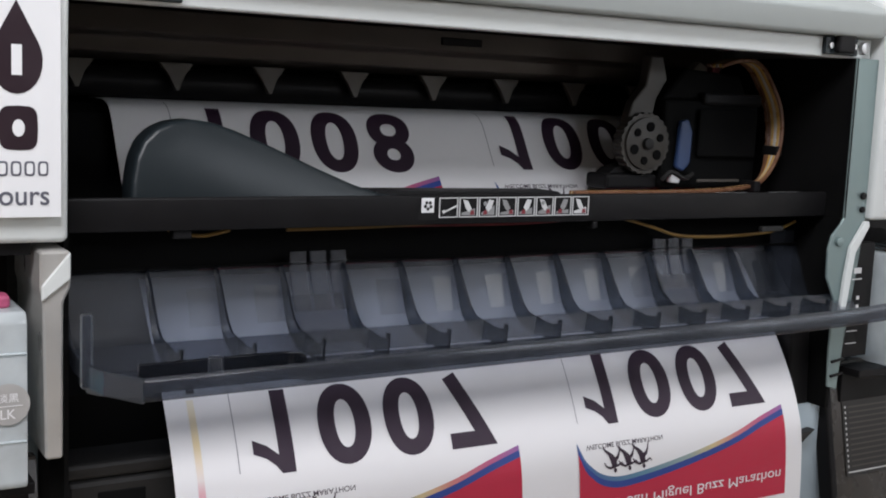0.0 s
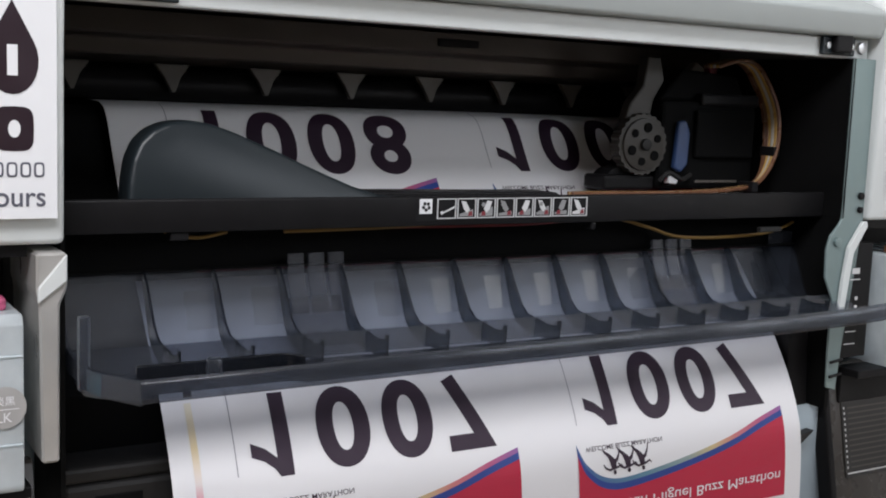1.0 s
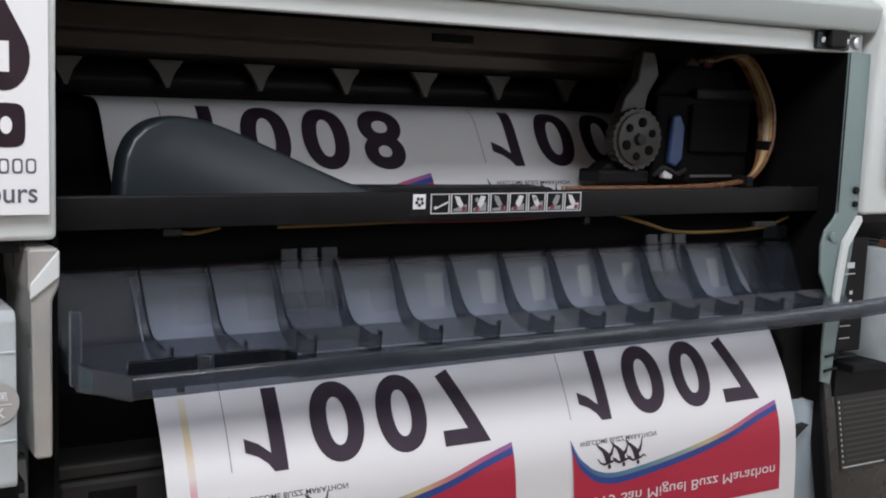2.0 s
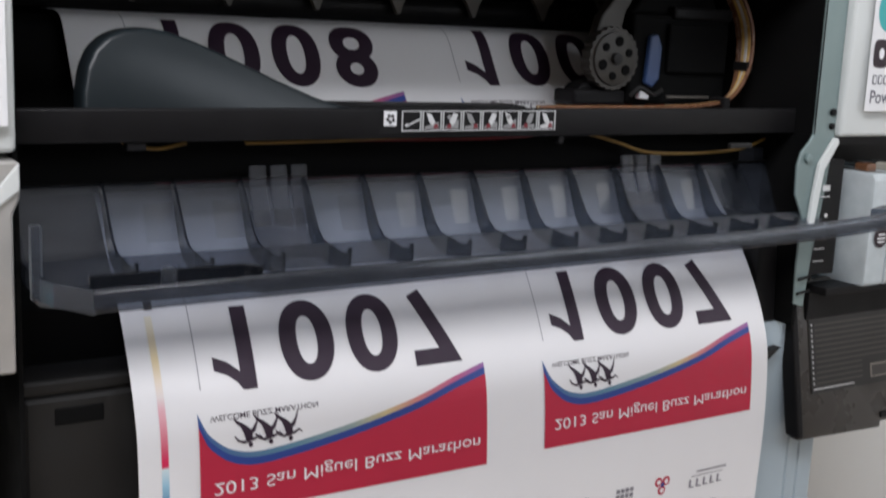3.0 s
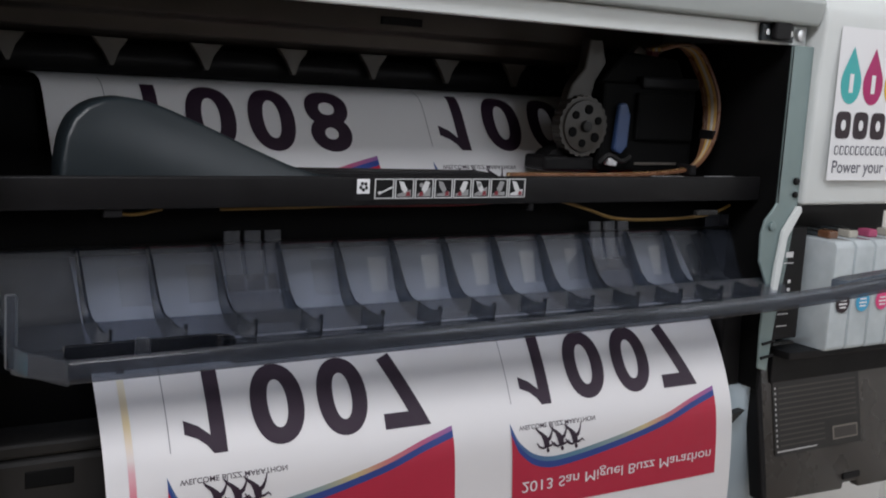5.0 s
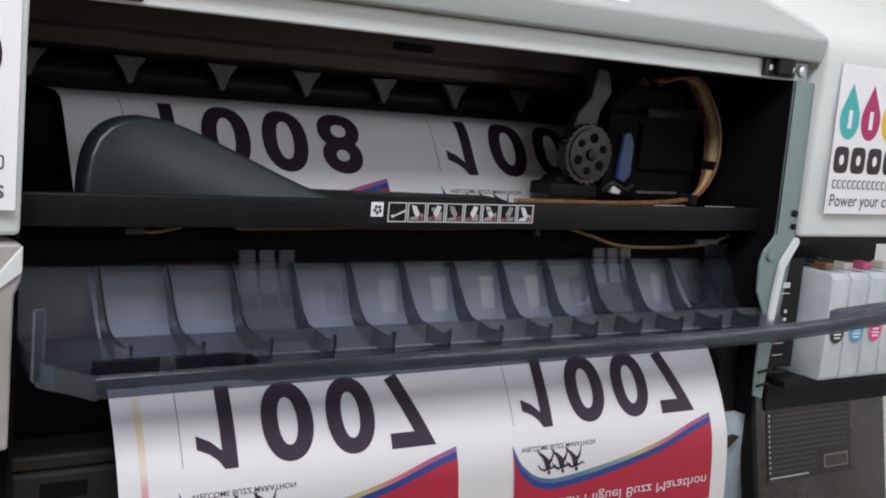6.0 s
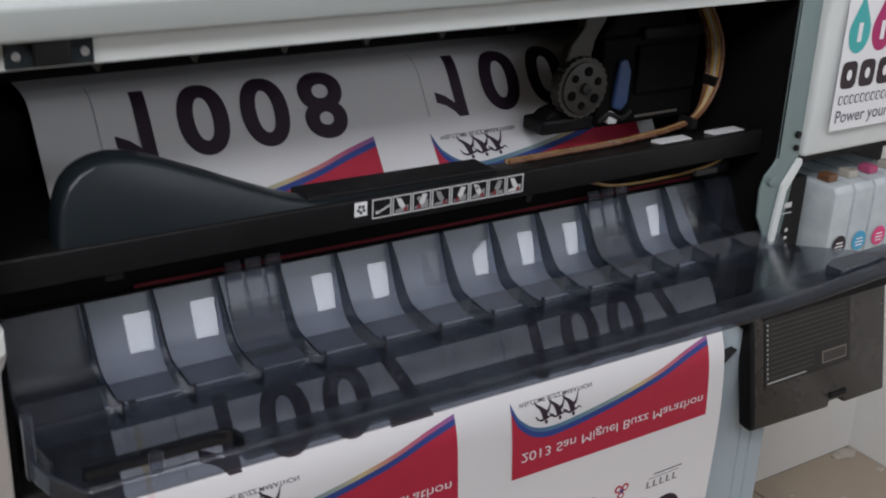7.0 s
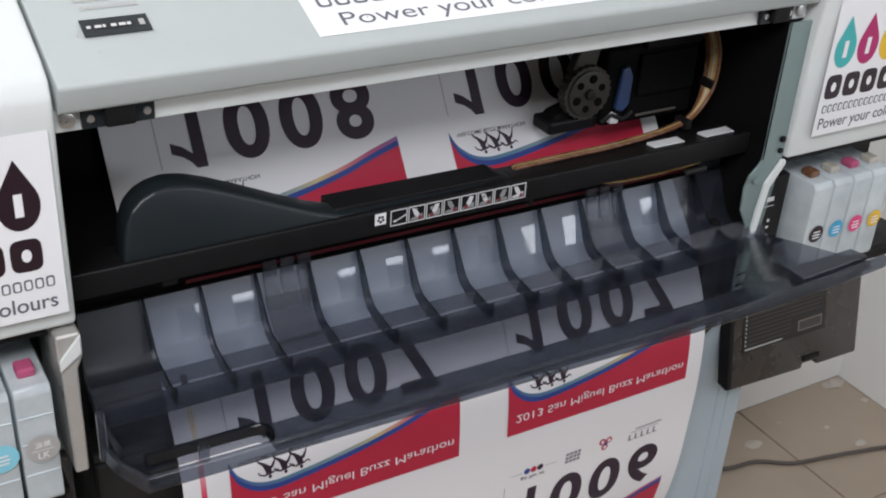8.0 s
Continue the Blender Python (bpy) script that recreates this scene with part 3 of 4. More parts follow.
leg = part("stand_leg", prism(leg_outline, "z", FLOOR + 0.02, 0.800, 0.0), LEG, printer, "blue-grey painted steel stand leg", True)
part("bracket", prism([(0.302, 0.752), (0.338, 0.777), (0.302, 0.772)], "y", -0.012, -0.002, 0.0004, 1), DIM, leg, "small dark bracket")
part("stand_foot", box((0.31, -0.22, FLOOR), (0.41, 0.26, FLOOR + 0.03), 0.008), LEG, printer)
part("stand_leg", box((-0.414, 0.07, FLOOR + 0.02), (-0.37, 0.20, 0.83), 0.003), LEG, printer, "blue-grey painted steel stand leg")
part("stand_foot", box((-0.41, -0.22, FLOOR), (-0.34, 0.26, FLOOR + 0.03), 0.008), LEG, printer)


# ---------------------------------------------------------------- ink bays, doors
for sink, a, b in ((0.010, 0.372, 0.62), (0.0155, -0.62, -0.392)):
    part("bay_back", box((a, 0.062, 0.83), (b, 0.07, 0.981), 0), BLACK, printer)
    part("bay_floor", box((a, -0.030, 0.8385 - sink), (b, 0.062, 0.846 - sink), 0.001), BLACK, printer)
    part("bay_shelf", box((a, -0.010, 0.80), (b, 0.24, 0.8385 - sink), 0.001), BLACK, printer)
    part("bay_roof", box((a, -0.020, 0.974), (b, 0.062, 0.9815), 0), BLACK, printer)
lab = part("bay_label", box((0.352, -0.0225, 0.849), (0.388, -0.012, 0.960), 0.001), BLACK, printer, "black bay marking strip with white print")
for z0, z1, xa, xb in ((0.9305, 0.936, 0.360, 0.3705), (0.9245, 0.9255, 0.358, 0.372), (0.905, 0.9085, 0.3665, 0.3705), (0.897, 0.900, 0.3665, 0.3705), (0.885, 0.8885, 0.3665, 0.3705), (0.874, 0.875, 0.3565, 0.3715), (0.862, 0.863, 0.3565, 0.3715)):
    part("print_bar", on_front(fit_to(unit_square(), xa, z0, xb, z1), -0.0225, 0.0004), TEXT_LIGHT, lab)


def cartridge(x, disc, cap, label, letters="", r=0.0105, low=0.010):
    ob = thing("ink_cartridge", (x, 0.0, 0.846 - low), label, "ink cartridge", group="ink cartridges in the side bays")
    w = 0.0140
    z0, z1 = 0.8462 - low, 0.957 - low
    part("tank", prism([(-0.040, z0 + 0.004), (-0.038, z0), (0.058, z0), (0.058, z1), (-0.036, z1), (-0.040, z1 - 0.006)], "x", x - w, x + w, 0.0016, 2), MILKY, ob, "milky translucent plastic tank", True)
    for dz in (0.03, 0.06, 0.085) if letters or r > 0.011 else ():
        part("ridge", box((x - w + 0.001, -0.0412, z0 + dz), (x + w - 0.001, -0.0398, z0 + dz + 0.0012), 0.0003, 1), MILKY, ob)
    part("filler_cap", box((x - 0.007, -0.024, z1), (x + 0.007, -0.008, z1 + 0.008), 0.002), cap, ob, "rubber filler cap")
    dcx = x + 0.002
    label_ob = part("label_disc", on_front(fit_to(unit_disc(24), dcx - r, 0.8855 - r, dcx + r, 0.8855 + r), -0.040, 0.0016), disc, ob, "round colour label")
    if letters:
        part("lettering", on_front(fit_to(lettering(letters, 0.01), dcx - 0.0045, 0.8765, dcx + 0.0045, 0.8825), -0.040, 0.0021), STICKER, label_ob)
        part("print_bar", on_front(fit_to(unit_square(), dcx - 0.0085, 0.8842, dcx + 0.0085, 0.8848), -0.040, 0.0021), STICKER, label_ob)
        part("lettering", on_front(fit_to(lettering("\u6de1\u9ed1", 0.01), dcx - 0.0062, 0.8868, dcx + 0.0062, 0.8925), -0.040, 0.0021), STICKER, label_ob)
    else:
        for z, hw in ((0.8872, 0.005), (0.8835, 0.006), (0.8800, 0.005)):
            part("print_bar", on_front(fit_to(unit_square(), dcx - hw, z, dcx + hw, z + 0.0016), -0.040, 0.0021), STICKER, label_ob)
    return ob


for x, disc, cap, word in ((0.427, S_BLACK, GOLD_DARK, "black"), (0.458, S_CYAN, PALE_TUBE, "cyan"), (0.489, S_PINK, CAP_PINK, "magenta"), (0.520, S_YELLOW, PALE_TUBE, "yellow")):
    cartridge(x, disc, cap, "milky refillable ink cartridge with a round %s label" % word)
for x, disc, cap, word, letters in ((-0.4120, S_SILVER, CAP_PINK, "grey", "LK"), (-0.4430, S_PALE, CAP_PINK, "pale cyan", ""), (-0.4740, S_PINK, CAP_PINK, "pink", ""), (-0.5050, S_SILVER, TOOTH, "light grey", "")):
    cartridge(x, disc, cap, "milky refillable ink cartridge with a round %s label" % word, letters, 0.0130, 0.0155)


def bay_door(x0, x1):
    """The open ink door hanging under its bay, leaning forward at its foot."""
    ob = thing("ink_bay_door", ((x0 + x1) / 2, 0.0, 0.685), "open brown-black plastic ink door with a faint instruction label", "door", group="ink bay doors")

    def lean(bm):
        for v in bm.verts:
            v.co.y += -0.030 * (0.84 - v.co.z) / 0.155
        return bm

    notch = x0 + 0.62 * (x1 - x0)
    outline = [(x0, 0.684), (notch - 0.012, 0.680), (notch - 0.010, 0.686), (notch + 0.012, 0.686), (notch + 0.014, 0.679), (x1, 0.678), (x1, 0.838), (x0, 0.838)]
    part("panel", lean(prism(outline, "y", 0.0, 0.012, 0.0025, 2)), DOOR, ob, "", True)
    part("rim", lean(box((x0 - 0.0005, -0.0012, 0.686), (x0 + 0.008, 0.016, 0.836), 0.002)), BLACK, ob)
    part("notch", lean(box((notch - 0.012, -0.0022, 0.6905), (notch + 0.016, 0.001, 0.6965), 0.001)), BLACK, ob)
    sheet = part("label_panel", lean(on_front(fit_to(unit_square(), x0 + 0.022, 0.727, x0 + 0.156, 0.826), 0.0, 0.0012)), DOOR_LABEL, ob, "dark label with unreadable print")
    for k in range(12):
        z = 0.793 - 0.0052 * k
        part("print_bar", lean(on_front(fit_to(unit_square(), x0 + 0.0245, z, x0 + 0.0262, z + 0.0022), 0.0, 0.0017)), TEXT_LIGHT, sheet)
        part("print_bar", lean(on_front(fit_to(unit_square(), x0 + 0.030, z, x0 + (0.150 if k < 8 else 0.098), z + 0.0017), 0.0, 0.0017)), TEXT_DIM, sheet)
    for k in range(4):
        part("print_bar", lean(on_front(fit_to(unit_square(), x0 + 0.030 + 0.028 * k, 0.808, x0 + 0.040 + 0.028 * k, 0.818), 0.0, 0.0017)), TEXT_DIM, sheet)
    part("print_bar", lean(on_front(fit_to(unit_square(), x0 + 0.0245, 0.7305, x0 + 0.085, 0.7318), 0.0, 0.0017)), TEXT_LIGHT, sheet)
    part("pale_field", lean(on_front(fit_to(unit_square(), x0 + 0.110, 0.7335, x0 + 0.150, 0.7475), 0.0, 0.0018)), TOOTH, sheet, "pale framed field")
    part("pale_field", lean(on_front(fit_to(unit_square(), x0 + 0.112, 0.7352, x0 + 0.148, 0.7458), 0.0, 0.0022)), DOOR, sheet)
    for x in (x0 + 0.014, x1 - 0.014):
        part("hinge", cylinder((x, -0.002, 0.841), 0.0045, 0.014, "x", 14), BLACK, ob, "", True)
    return ob


bay_door(0.354, 0.572)
bay_door(-0.60, -0.385)
part("hinge_pin", tube([Vector((0.336, -0.026, 0.847)), Vector((0.352, -0.026, 0.849))], 0.0015), BLACK, printer)
part("hinge_pin", tube([Vector((0.336, -0.026, 0.833)), Vector((0.352, -0.026, 0.835))], 0.0015), BLACK, printer)


# ---------------------------------------------------------------- stickers
def sign(x, z0, w, h, y, place, label, slogan=(0.006, 0.0035, 0.138, 0.0195), bold=0.008):
    """The advertising sticker: four ink drops, a heavy word of plain shapes, a web line of bars and a slogan."""
    ob = thing("advert_sticker", (x + w / 2, y, z0), label, "sticker", group="advertising stickers")
    made = []

    def lay(name, bm, mat, lift, parent, text=""):
        o = part(name, place(bm, lift), mat, parent, text)
        made.append(o)
        return o

    k, kv = w / 0.145, h / 0.147
    lay("sheet", fit_to(unit_square(), x, z0, x + w, z0 + h), STICKER, 0.0004, ob)
    for n, mat in enumerate((S_TEAL, S_MAGENTA, S_YELLOW, S_BLACK)):
        cx = x + (0.0205 + 0.0330 * n) * k
        drop = lay("ink_drop", fit_to(unit_drop(), cx - 0.0150 * k, z0 + 0.074 * kv, cx + 0.0150 * k, z0 + 0.129 * kv), mat, 0.0008, ob)
        lay("print_bar", fit_to(unit_square(), cx - 0.003 * k, z0 + 0.085 * kv, cx + 0.003 * k, z0 + 0.103 * kv), STICKER, 0.0012, drop)
    for n in range(5):
        cx = x + (0.0155 + 0.0262 * n) * k
        word = lay("heavy_shape", fit_to(unit_block(), cx - 0.0112 * k, z0 + 0.0405 * kv, cx + 0.0112 * k, z0 + 0.067 * kv), S_BLACK, 0.0008, ob)
        lay("counter", fit_to(unit_disc(14), cx - 0.0036 * k, z0 + 0.0485 * kv, cx + 0.0036 * k, z0 + 0.0590 * kv), STICKER, 0.0012, word)
    for n in range(17):
        cx = x + (0.0065 + 0.0078 * n) * k
        ring = lay("print_bar", fit_to(unit_block(), cx, z0 + 0.0250 * kv, cx + 0.0062 * k, z0 + 0.0340 * kv), S_GREY, 0.0008, ob)
        lay("counter", fit_to(unit_block(), cx + 0.0012 * k, z0 + 0.0262 * kv, cx + 0.0050 * k, z0 + 0.0328 * kv), STICKER, 0.0012, ring)
    a, b, c, d = slogan
    lay("slogan", fit_to(lettering("Power your colours", bold), x + a * k, z0 + b * kv, x + c * k, z0 + d * kv), S_GREY, 0.0008, ob, "grey slogan lettering")
    return ob


def front_face(y):
    return lambda bm, lift: on_front(bm, y, lift)


def on_hood(bm, lift):
    """x stays, the sheet's height runs up the sloping top cover."""
    c, s = math.cos(radians(21.95)), math.sin(radians(21.95))
    for v in bm.verts:
        u = v.co.y
        v.co = (v.co.x, -0.018 + u * c - lift * s, 1.182 + u * s + lift * c)
    bmesh.ops.recalc_face_normals(bm, faces=bm.faces[:])
    for f in bm.faces:
        if f.normal.z < 0:
            f.normal_flip()
    return bm


sign(0.3915, 1.007, 0.145, 0.147, -0.030, front_face(-0.0345), "white advert sticker with coloured ink drops on the housing")
sign(-0.522, 0.999, 0.145, 0.147, -0.030, front_face(-0.0345), "white advert sticker with a black ink drop on the housing")
sign(-0.167, -0.003, 0.29, 0.19, 1.18, on_hood, "large white advert sticker on the top cover", (0.0125, 0.003, 0.134, 0.0185), -0.004)
name_plate = part("name_plate", on_hood(fit_to(unit_square(), -0.336, 0.026, -0.287, 0.0445), 0.0015), DARK, printer, "dark model plate with unreadable print")
part("print_streak", on_hood(fit_to(unit_disc(16), -0.330, 0.0325, -0.298, 0.0385), 0.0018), DIM, name_plate)
for k, wide in enumerate((0.003, 0.005, 0.002, 0.004, 0.005, 0.003)):
    x = -0.3325 + 0.0058 * k
    part("print_bar", on_hood(fit_to(unit_square(), x, 0.0338, x + wide, 0.0368), 0.0022), TEXT_LIGHT, name_plate)
part("print_bar", on_hood(fit_to(unit_square(), -0.2945, 0.0325, -0.2905, 0.0390), 0.002), S_SILVER, name_plate)
for x, u, r in ((-0.340, 0.0300, 0.0010), (-0.3385, 0.0335, 0.0008), (-0.330, 0.0105, 0.0010), (-0.268, 0.008, 0.0007), (-0.12, 0.012, 0.0006)):
    part("chip", on_hood(fit_to(unit_disc(7), x - r, u - r * 1.6, x + r, u + r * 1.6), 0.0008), S_SILVER, printer, "small dirty chip in the paint")
for k in range(9):
    part("print_bar", on_hood(fit_to(unit_square(), -0.331 + 0.0048 * k, 0.056, -0.3275 + 0.0048 * k, 0.060), 0.0008), S_SILVER, printer)
    part("print_bar", on_hood(fit_to(unit_square(), -0.334 + 0.0052 * k, 0.065, -0.330 + 0.0052 * k, 0.069), 0.0008), S_SILVER, printer)


# ---------------------------------------------------------------- smoky front cover, folded open
cover = part("front_cover", box((-0.36, 0.0300, 0.9526), (0.35, 0.0350, 0.9540), 0.0003, 1), BLACK_FLAT, printer, "smoky transparent plastic front cover, folded down")
FIRST, PITCH, RIBS = -0.305, 0.0502, 13
upper = [(0.0335, 0.9525), (0.0290, 0.9427), (0.0240, 0.9317), (0.0150, 0.9120), (0.0075, 0.9040), (-0.006, 0.8985), (-0.018, 0.8965)]
panel = [(-0.018, 0.8965), (-0.030, 0.8962), (-0.045, 0.8975), (-0.148, 0.9115)]


def sheet(line, xa, xb, thick, bulge, cols):
    """A thin curved plate along x: line is its (y, z) section; bulge lifts the middle of its width."""
    bm = bmesh.new()
    pts = [Vector((0, y, z)) for y, z in line]
    grid = []
    for side in (0, 1):
        rows = []
        for i, p in enumerate(pts):
            d = (pts[min(i + 1, len(pts) - 1)] - pts[max(i - 1, 0)]).normalized()
            nrm = Vector((0, d.z, -d.y))
            if nrm.z < 0:
                nrm = -nrm
            row = []
            for k in range(cols + 1):
                u = k / cols
                q = p + nrm * (bulge * (1 - (2 * u - 1) ** 2) - thick * side)
                row.append(bm.verts.new((xa + (xb - xa) * u, q.y, q.z)))
            rows.append(row)
        grid.append(rows)
    a, b = grid
    n, m = len(pts) - 1, cols
    for i in range(n):
        for k in range(m):
            bm.faces.new((a[i][k], a[i][k + 1], a[i + 1][k + 1], a[i + 1][k]))
            bm.faces.new((b[i][k], b[i + 1][k], b[i + 1][k + 1], b[i][k + 1]))
    for i in range(n):
        for k in (0, m):
            bm.faces.new((a[i][k], a[i + 1][k], b[i + 1][k], b[i][k]))
    for k in range(m):
        for i in (0, n):
            bm.faces.new((a[i][k], b[i][k], b[i][k + 1], a[i][k + 1]))
    bmesh.ops.recalc_face_normals(bm, faces=bm.faces[:])
    return bm


smooth_upper = [(p.y, p.z) for p in spline([Vector((0, y, z)) for y, z in upper[:5]], 3)] + upper[5:]
edges = [-0.362] + [FIRST + PITCH * k for k in range(RIBS)] + [0.352]
for n, (a, b) in enumerate(zip(edges, edges[1:])):
    pane = part("bay_window", sheet(smooth_upper, a, b, 0.0022, 0.0002 if 0 < n < RIBS else 0.0, 6), SMOKE, cover, "", True)
    if 0 < n < RIBS and n not in (3, 10):
        part("polished_pad", sheet([(0.0263, 0.9390), (0.0146, 0.9133)], b - 0.0230, b - 0.0012, 0.0005, 0, 1), SMOKE_CLEAR, pane, "glossy flat pad beside the rib")


def skew(bm):
    """The flap hangs a little out of true: its front swings forward and up towards one end."""
    for x in (0.12, 0.18, 0.24, 0.30):
        bmesh.ops.bisect_plane(bm, geom=bm.verts[:] + bm.edges[:] + bm.faces[:], plane_co=(x, 0, 0), plane_no=(1, 0, 0), dist=1e-6)
    for v in bm.verts:
        f = min(max((-0.03 - v.co.y) / 0.12, 0.0), 1.0)
        v.co.y -= (0.007 + 0.042 * (v.co.x + 0.26)) * f
        v.co.z += (0.005 + 0.020 * (v.co.x + 0.26) + 0.012 * (max(v.co.x - 0.12, 0.0) / 0.23) ** 2) * f
    return bm


def flap_z(y):
    for (ya, za), (yb, zb) in zip(panel, panel[1:]):
        if yb <= y <= ya:
            return za + (zb - za) * (ya - y) / (ya - yb)
    return panel[-1][1]


def flap_sheet(outline, thick, drop=0.0):
    """A plate on the flap's surface from an outline in x and y."""
    bm = prism(outline, "z", 0.0, 1.0)
    for y in (-0.030, -0.045, -0.08, -0.115):
        bmesh.ops.bisect_plane(bm, geom=bm.verts[:] + bm.edges[:] + bm.faces[:], plane_co=(0, y, 0), plane_no=(0, 1, 0), dist=1e-6)
    for v in bm.verts:
        v.co.z = flap_z(v.co.y) - drop - (thick if v.co.z < 0.5 else 0.0)
    return bm


flap = part("flap", skew(flap_sheet([(-0.364, -0.018), (-0.377, -0.100), (-0.374, -0.122), (-0.360, -0.148), (-0.353, -0.148), (-0.353, -0.1310), (-0.271, -0.1310), (-0.263, -0.1360), (-0.263, -0.148), (0.344, -0.148), (0.352, -0.120), (0.362, -0.018)], 0.0025)), SMOKE_FLAP, cover, "smoky flap")
flap.visible_shadow = False
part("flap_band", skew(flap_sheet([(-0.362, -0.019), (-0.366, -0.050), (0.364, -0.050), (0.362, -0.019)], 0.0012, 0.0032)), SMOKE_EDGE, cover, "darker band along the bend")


def rib(x, wide=0.0018):
    """A thin clear fin standing on the sheet, with a kink and a flat foot."""
    base = [(0.0330, 0.9525), (0.029, 0.9430), (0.0240, 0.9319), (0.0150, 0.9122), (0.0075, 0.9042), (-0.006, 0.8987), (-0.018, 0.8967), (-0.030, 0.8964), (-0.050, 0.8983)]
    front = [(-0.051, 0.9135), (-0.0475, 0.9135), (-0.047, 0.9095), (-0.034, 0.9082), (-0.0062, 0.9120), (0.0020, 0.9180), (0.0115, 0.9310), (0.0185, 0.9420), (0.0262, 0.9515), (0.030, 0.9545)]
    return prism(base + front, "x", x - wide / 2, x + wide / 2)


for k in range(RIBS):
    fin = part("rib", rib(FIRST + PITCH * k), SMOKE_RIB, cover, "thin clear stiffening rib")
    # Edge faces get a darker tint, for how dark clear plastic looks edge-on.
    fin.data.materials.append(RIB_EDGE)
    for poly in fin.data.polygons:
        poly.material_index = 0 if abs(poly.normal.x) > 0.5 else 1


# tabs at the top of the cover
for x0 in (-0.198, 0.1545):
    part("tab_plate", sheet([(0.0225, 0.931), (0.0135, 0.9185), (0.003, 0.9085), (-0.010, 0.9025)], x0, x0 + 0.040, 0.003, 0, 1), SMOKE_TAB, cover)
    for k in range(3):
        part("tab", sheet([(0.0300, 0.9625), (0.0282, 0.947), (0.0205, 0.929), (0.0165, 0.920)], x0 + 0.001 + 0.0165 * k, x0 + 0.0135 + 0.0165 * k, 0.003, 0, 1), SMOKE_TAB, cover)

# front lip, end walls and handle slot
part("lip", skew(prism([(-0.146, 0.9105), (-0.146, 0.9185), (-0.1485, 0.9205), (-0.1515, 0.9190), (-0.1535, 0.9105), (-0.1525, 0.9075), (-0.148, 0.9070)], "x", -0.360, 0.358, 0.0008, 2)), SMOKE_EDGE, cover, "thick smoky front lip", True)
part("lip_band", skew(prism([(-0.118, 0.9068), (-0.118, 0.9110), (-0.146, 0.9155), (-0.146, 0.9105)], "x", -0.262, 0.346, 0.0006, 1)), SMOKE_EDGE, cover)
part("lip_corner", skew(prism([(-0.360, -0.1535), (-0.374, -0.126), (-0.379, -0.100), (-0.376, -0.100), (-0.371, -0.125), (-0.358, -0.1490)], "z", 0.9065, 0.9205, 0.0006, 1)), SMOKE_EDGE, cover)
part("end_wall", prism([(-0.100, 0.9035), (-0.100, 0.914), (-0.060, 0.906), (-0.010, 0.912), (0.020, 0.953), (0.0335, 0.9525), (0.0265, 0.931), (0.007, 0.907), (-0.018, 0.8965), (-0.045, 0.8975)], "x", -0.3665, -0.3642, 0.0005, 1), SMOKE_EDGE, cover)
part("end_plate", box((0.306, 0.034, 0.892), (0.3385, 0.0365, 0.966), 0.0008, 1), SMOKE_TAB, cover)
part("end_post", skew(box((-0.3805, -0.104, 0.906), (-0.3745, -0.097, 0.949), 0.001)), SMOKE, cover)
grip = [(-0.356, -0.1270), (-0.274, -0.1270), (-0.266, -0.1290), (-0.2615, -0.1340), (-0.2615, -0.1430), (-0.2655, -0.1430), (-0.2655, -0.1350), (-0.2685, -0.1318), (-0.275, -0.1305), (-0.356, -0.1305)]
part("handle", skew(prism(grip, "z", 0.9135, 0.9235, 0.0005, 1)), RIB_EDGE, cover, "dark raised rim of the handle slot")
part("knob", skew(cylinder((-0.3160, -0.1415, 0.9205), 0.0042, 0.013, "z", 16, 0.001)), SMOKE, cover, "", True)
part("handle", skew(prism([(0.262, -0.143), (0.343, -0.143), (0.345, -0.126), (0.282, -0.122), (0.265, -0.128)], "z", 0.9125, 0.9215, 0.0012, 2)), SMOKE_EDGE, cover, "dark handle recess")


# ---------------------------------------------------------------- carriage and ink tubes
carriage = part("print_carriage", box((0.200, 0.078, 1.004), (0.322, 0.116, 1.088), 0.004), BLACK_FLAT, printer, "black print carriage over the paper")
part("carriage_top", prism([(0.202, 1.088), (0.315, 1.088), (0.300, 1.114), (0.230, 1.118)], "y", 0.085, 0.14, 0.003), BLACK_FLAT, carriage)
part("foot", box((0.138, 0.082, 1.003), (0.199, 0.114, 1.017), 0.003), BLACK, carriage)
part("foot_step", prism([(0.146, 1.017), (0.196, 1.017), (0.196, 1.026), (0.182, 1.030), (0.152, 1.022)], "y", 0.088, 0.110, 0.001), BLACK, carriage)
rim = [(0.178 + r * math.cos(radians(a)), 1.046 + r * math.sin(radians(a))) for k in range(24) for a, r in ((15 * k, 0.0290), (15 * k + 5, 0.0290), (15 * k + 7.5, 0.0278), (15 * k + 12.5, 0.0278))]
gear = part("gear_cover", prism(rim, "y", 0.0775, 0.0900), GEAR, carriage, "round taupe toothed gear cover", True)
part("raised_ring", cylinder((0.178, 0.0768, 1.046), 0.0245, 0.0035, "y", 28, 0.001), GEAR, gear, "", True)
for k in range(6):
    a = radians(60 * k + 20)
    part("hole", cylinder((0.178 + 0.0160 * math.cos(a), 0.0748, 1.046 + 0.0160 * math.sin(a)), 0.0046 if k % 2 else 0.0038, 0.002, "y", 12), BLACK_FLAT, gear)
part("hub", cylinder((0.178, 0.0735, 1.046), 0.0055, 0.006, "y", 14, 0.001), DIM, gear, "", True)
part("gear_arm", prism([(0.160, 1.066), (0.190, 1.070), (0.194, 1.088), (0.206, 1.106), (0.200, 1.128), (0.184, 1.128), (0.180, 1.100), (0.166, 1.084)], "y", 0.084, 0.096, 0.002), GEAR, carriage)
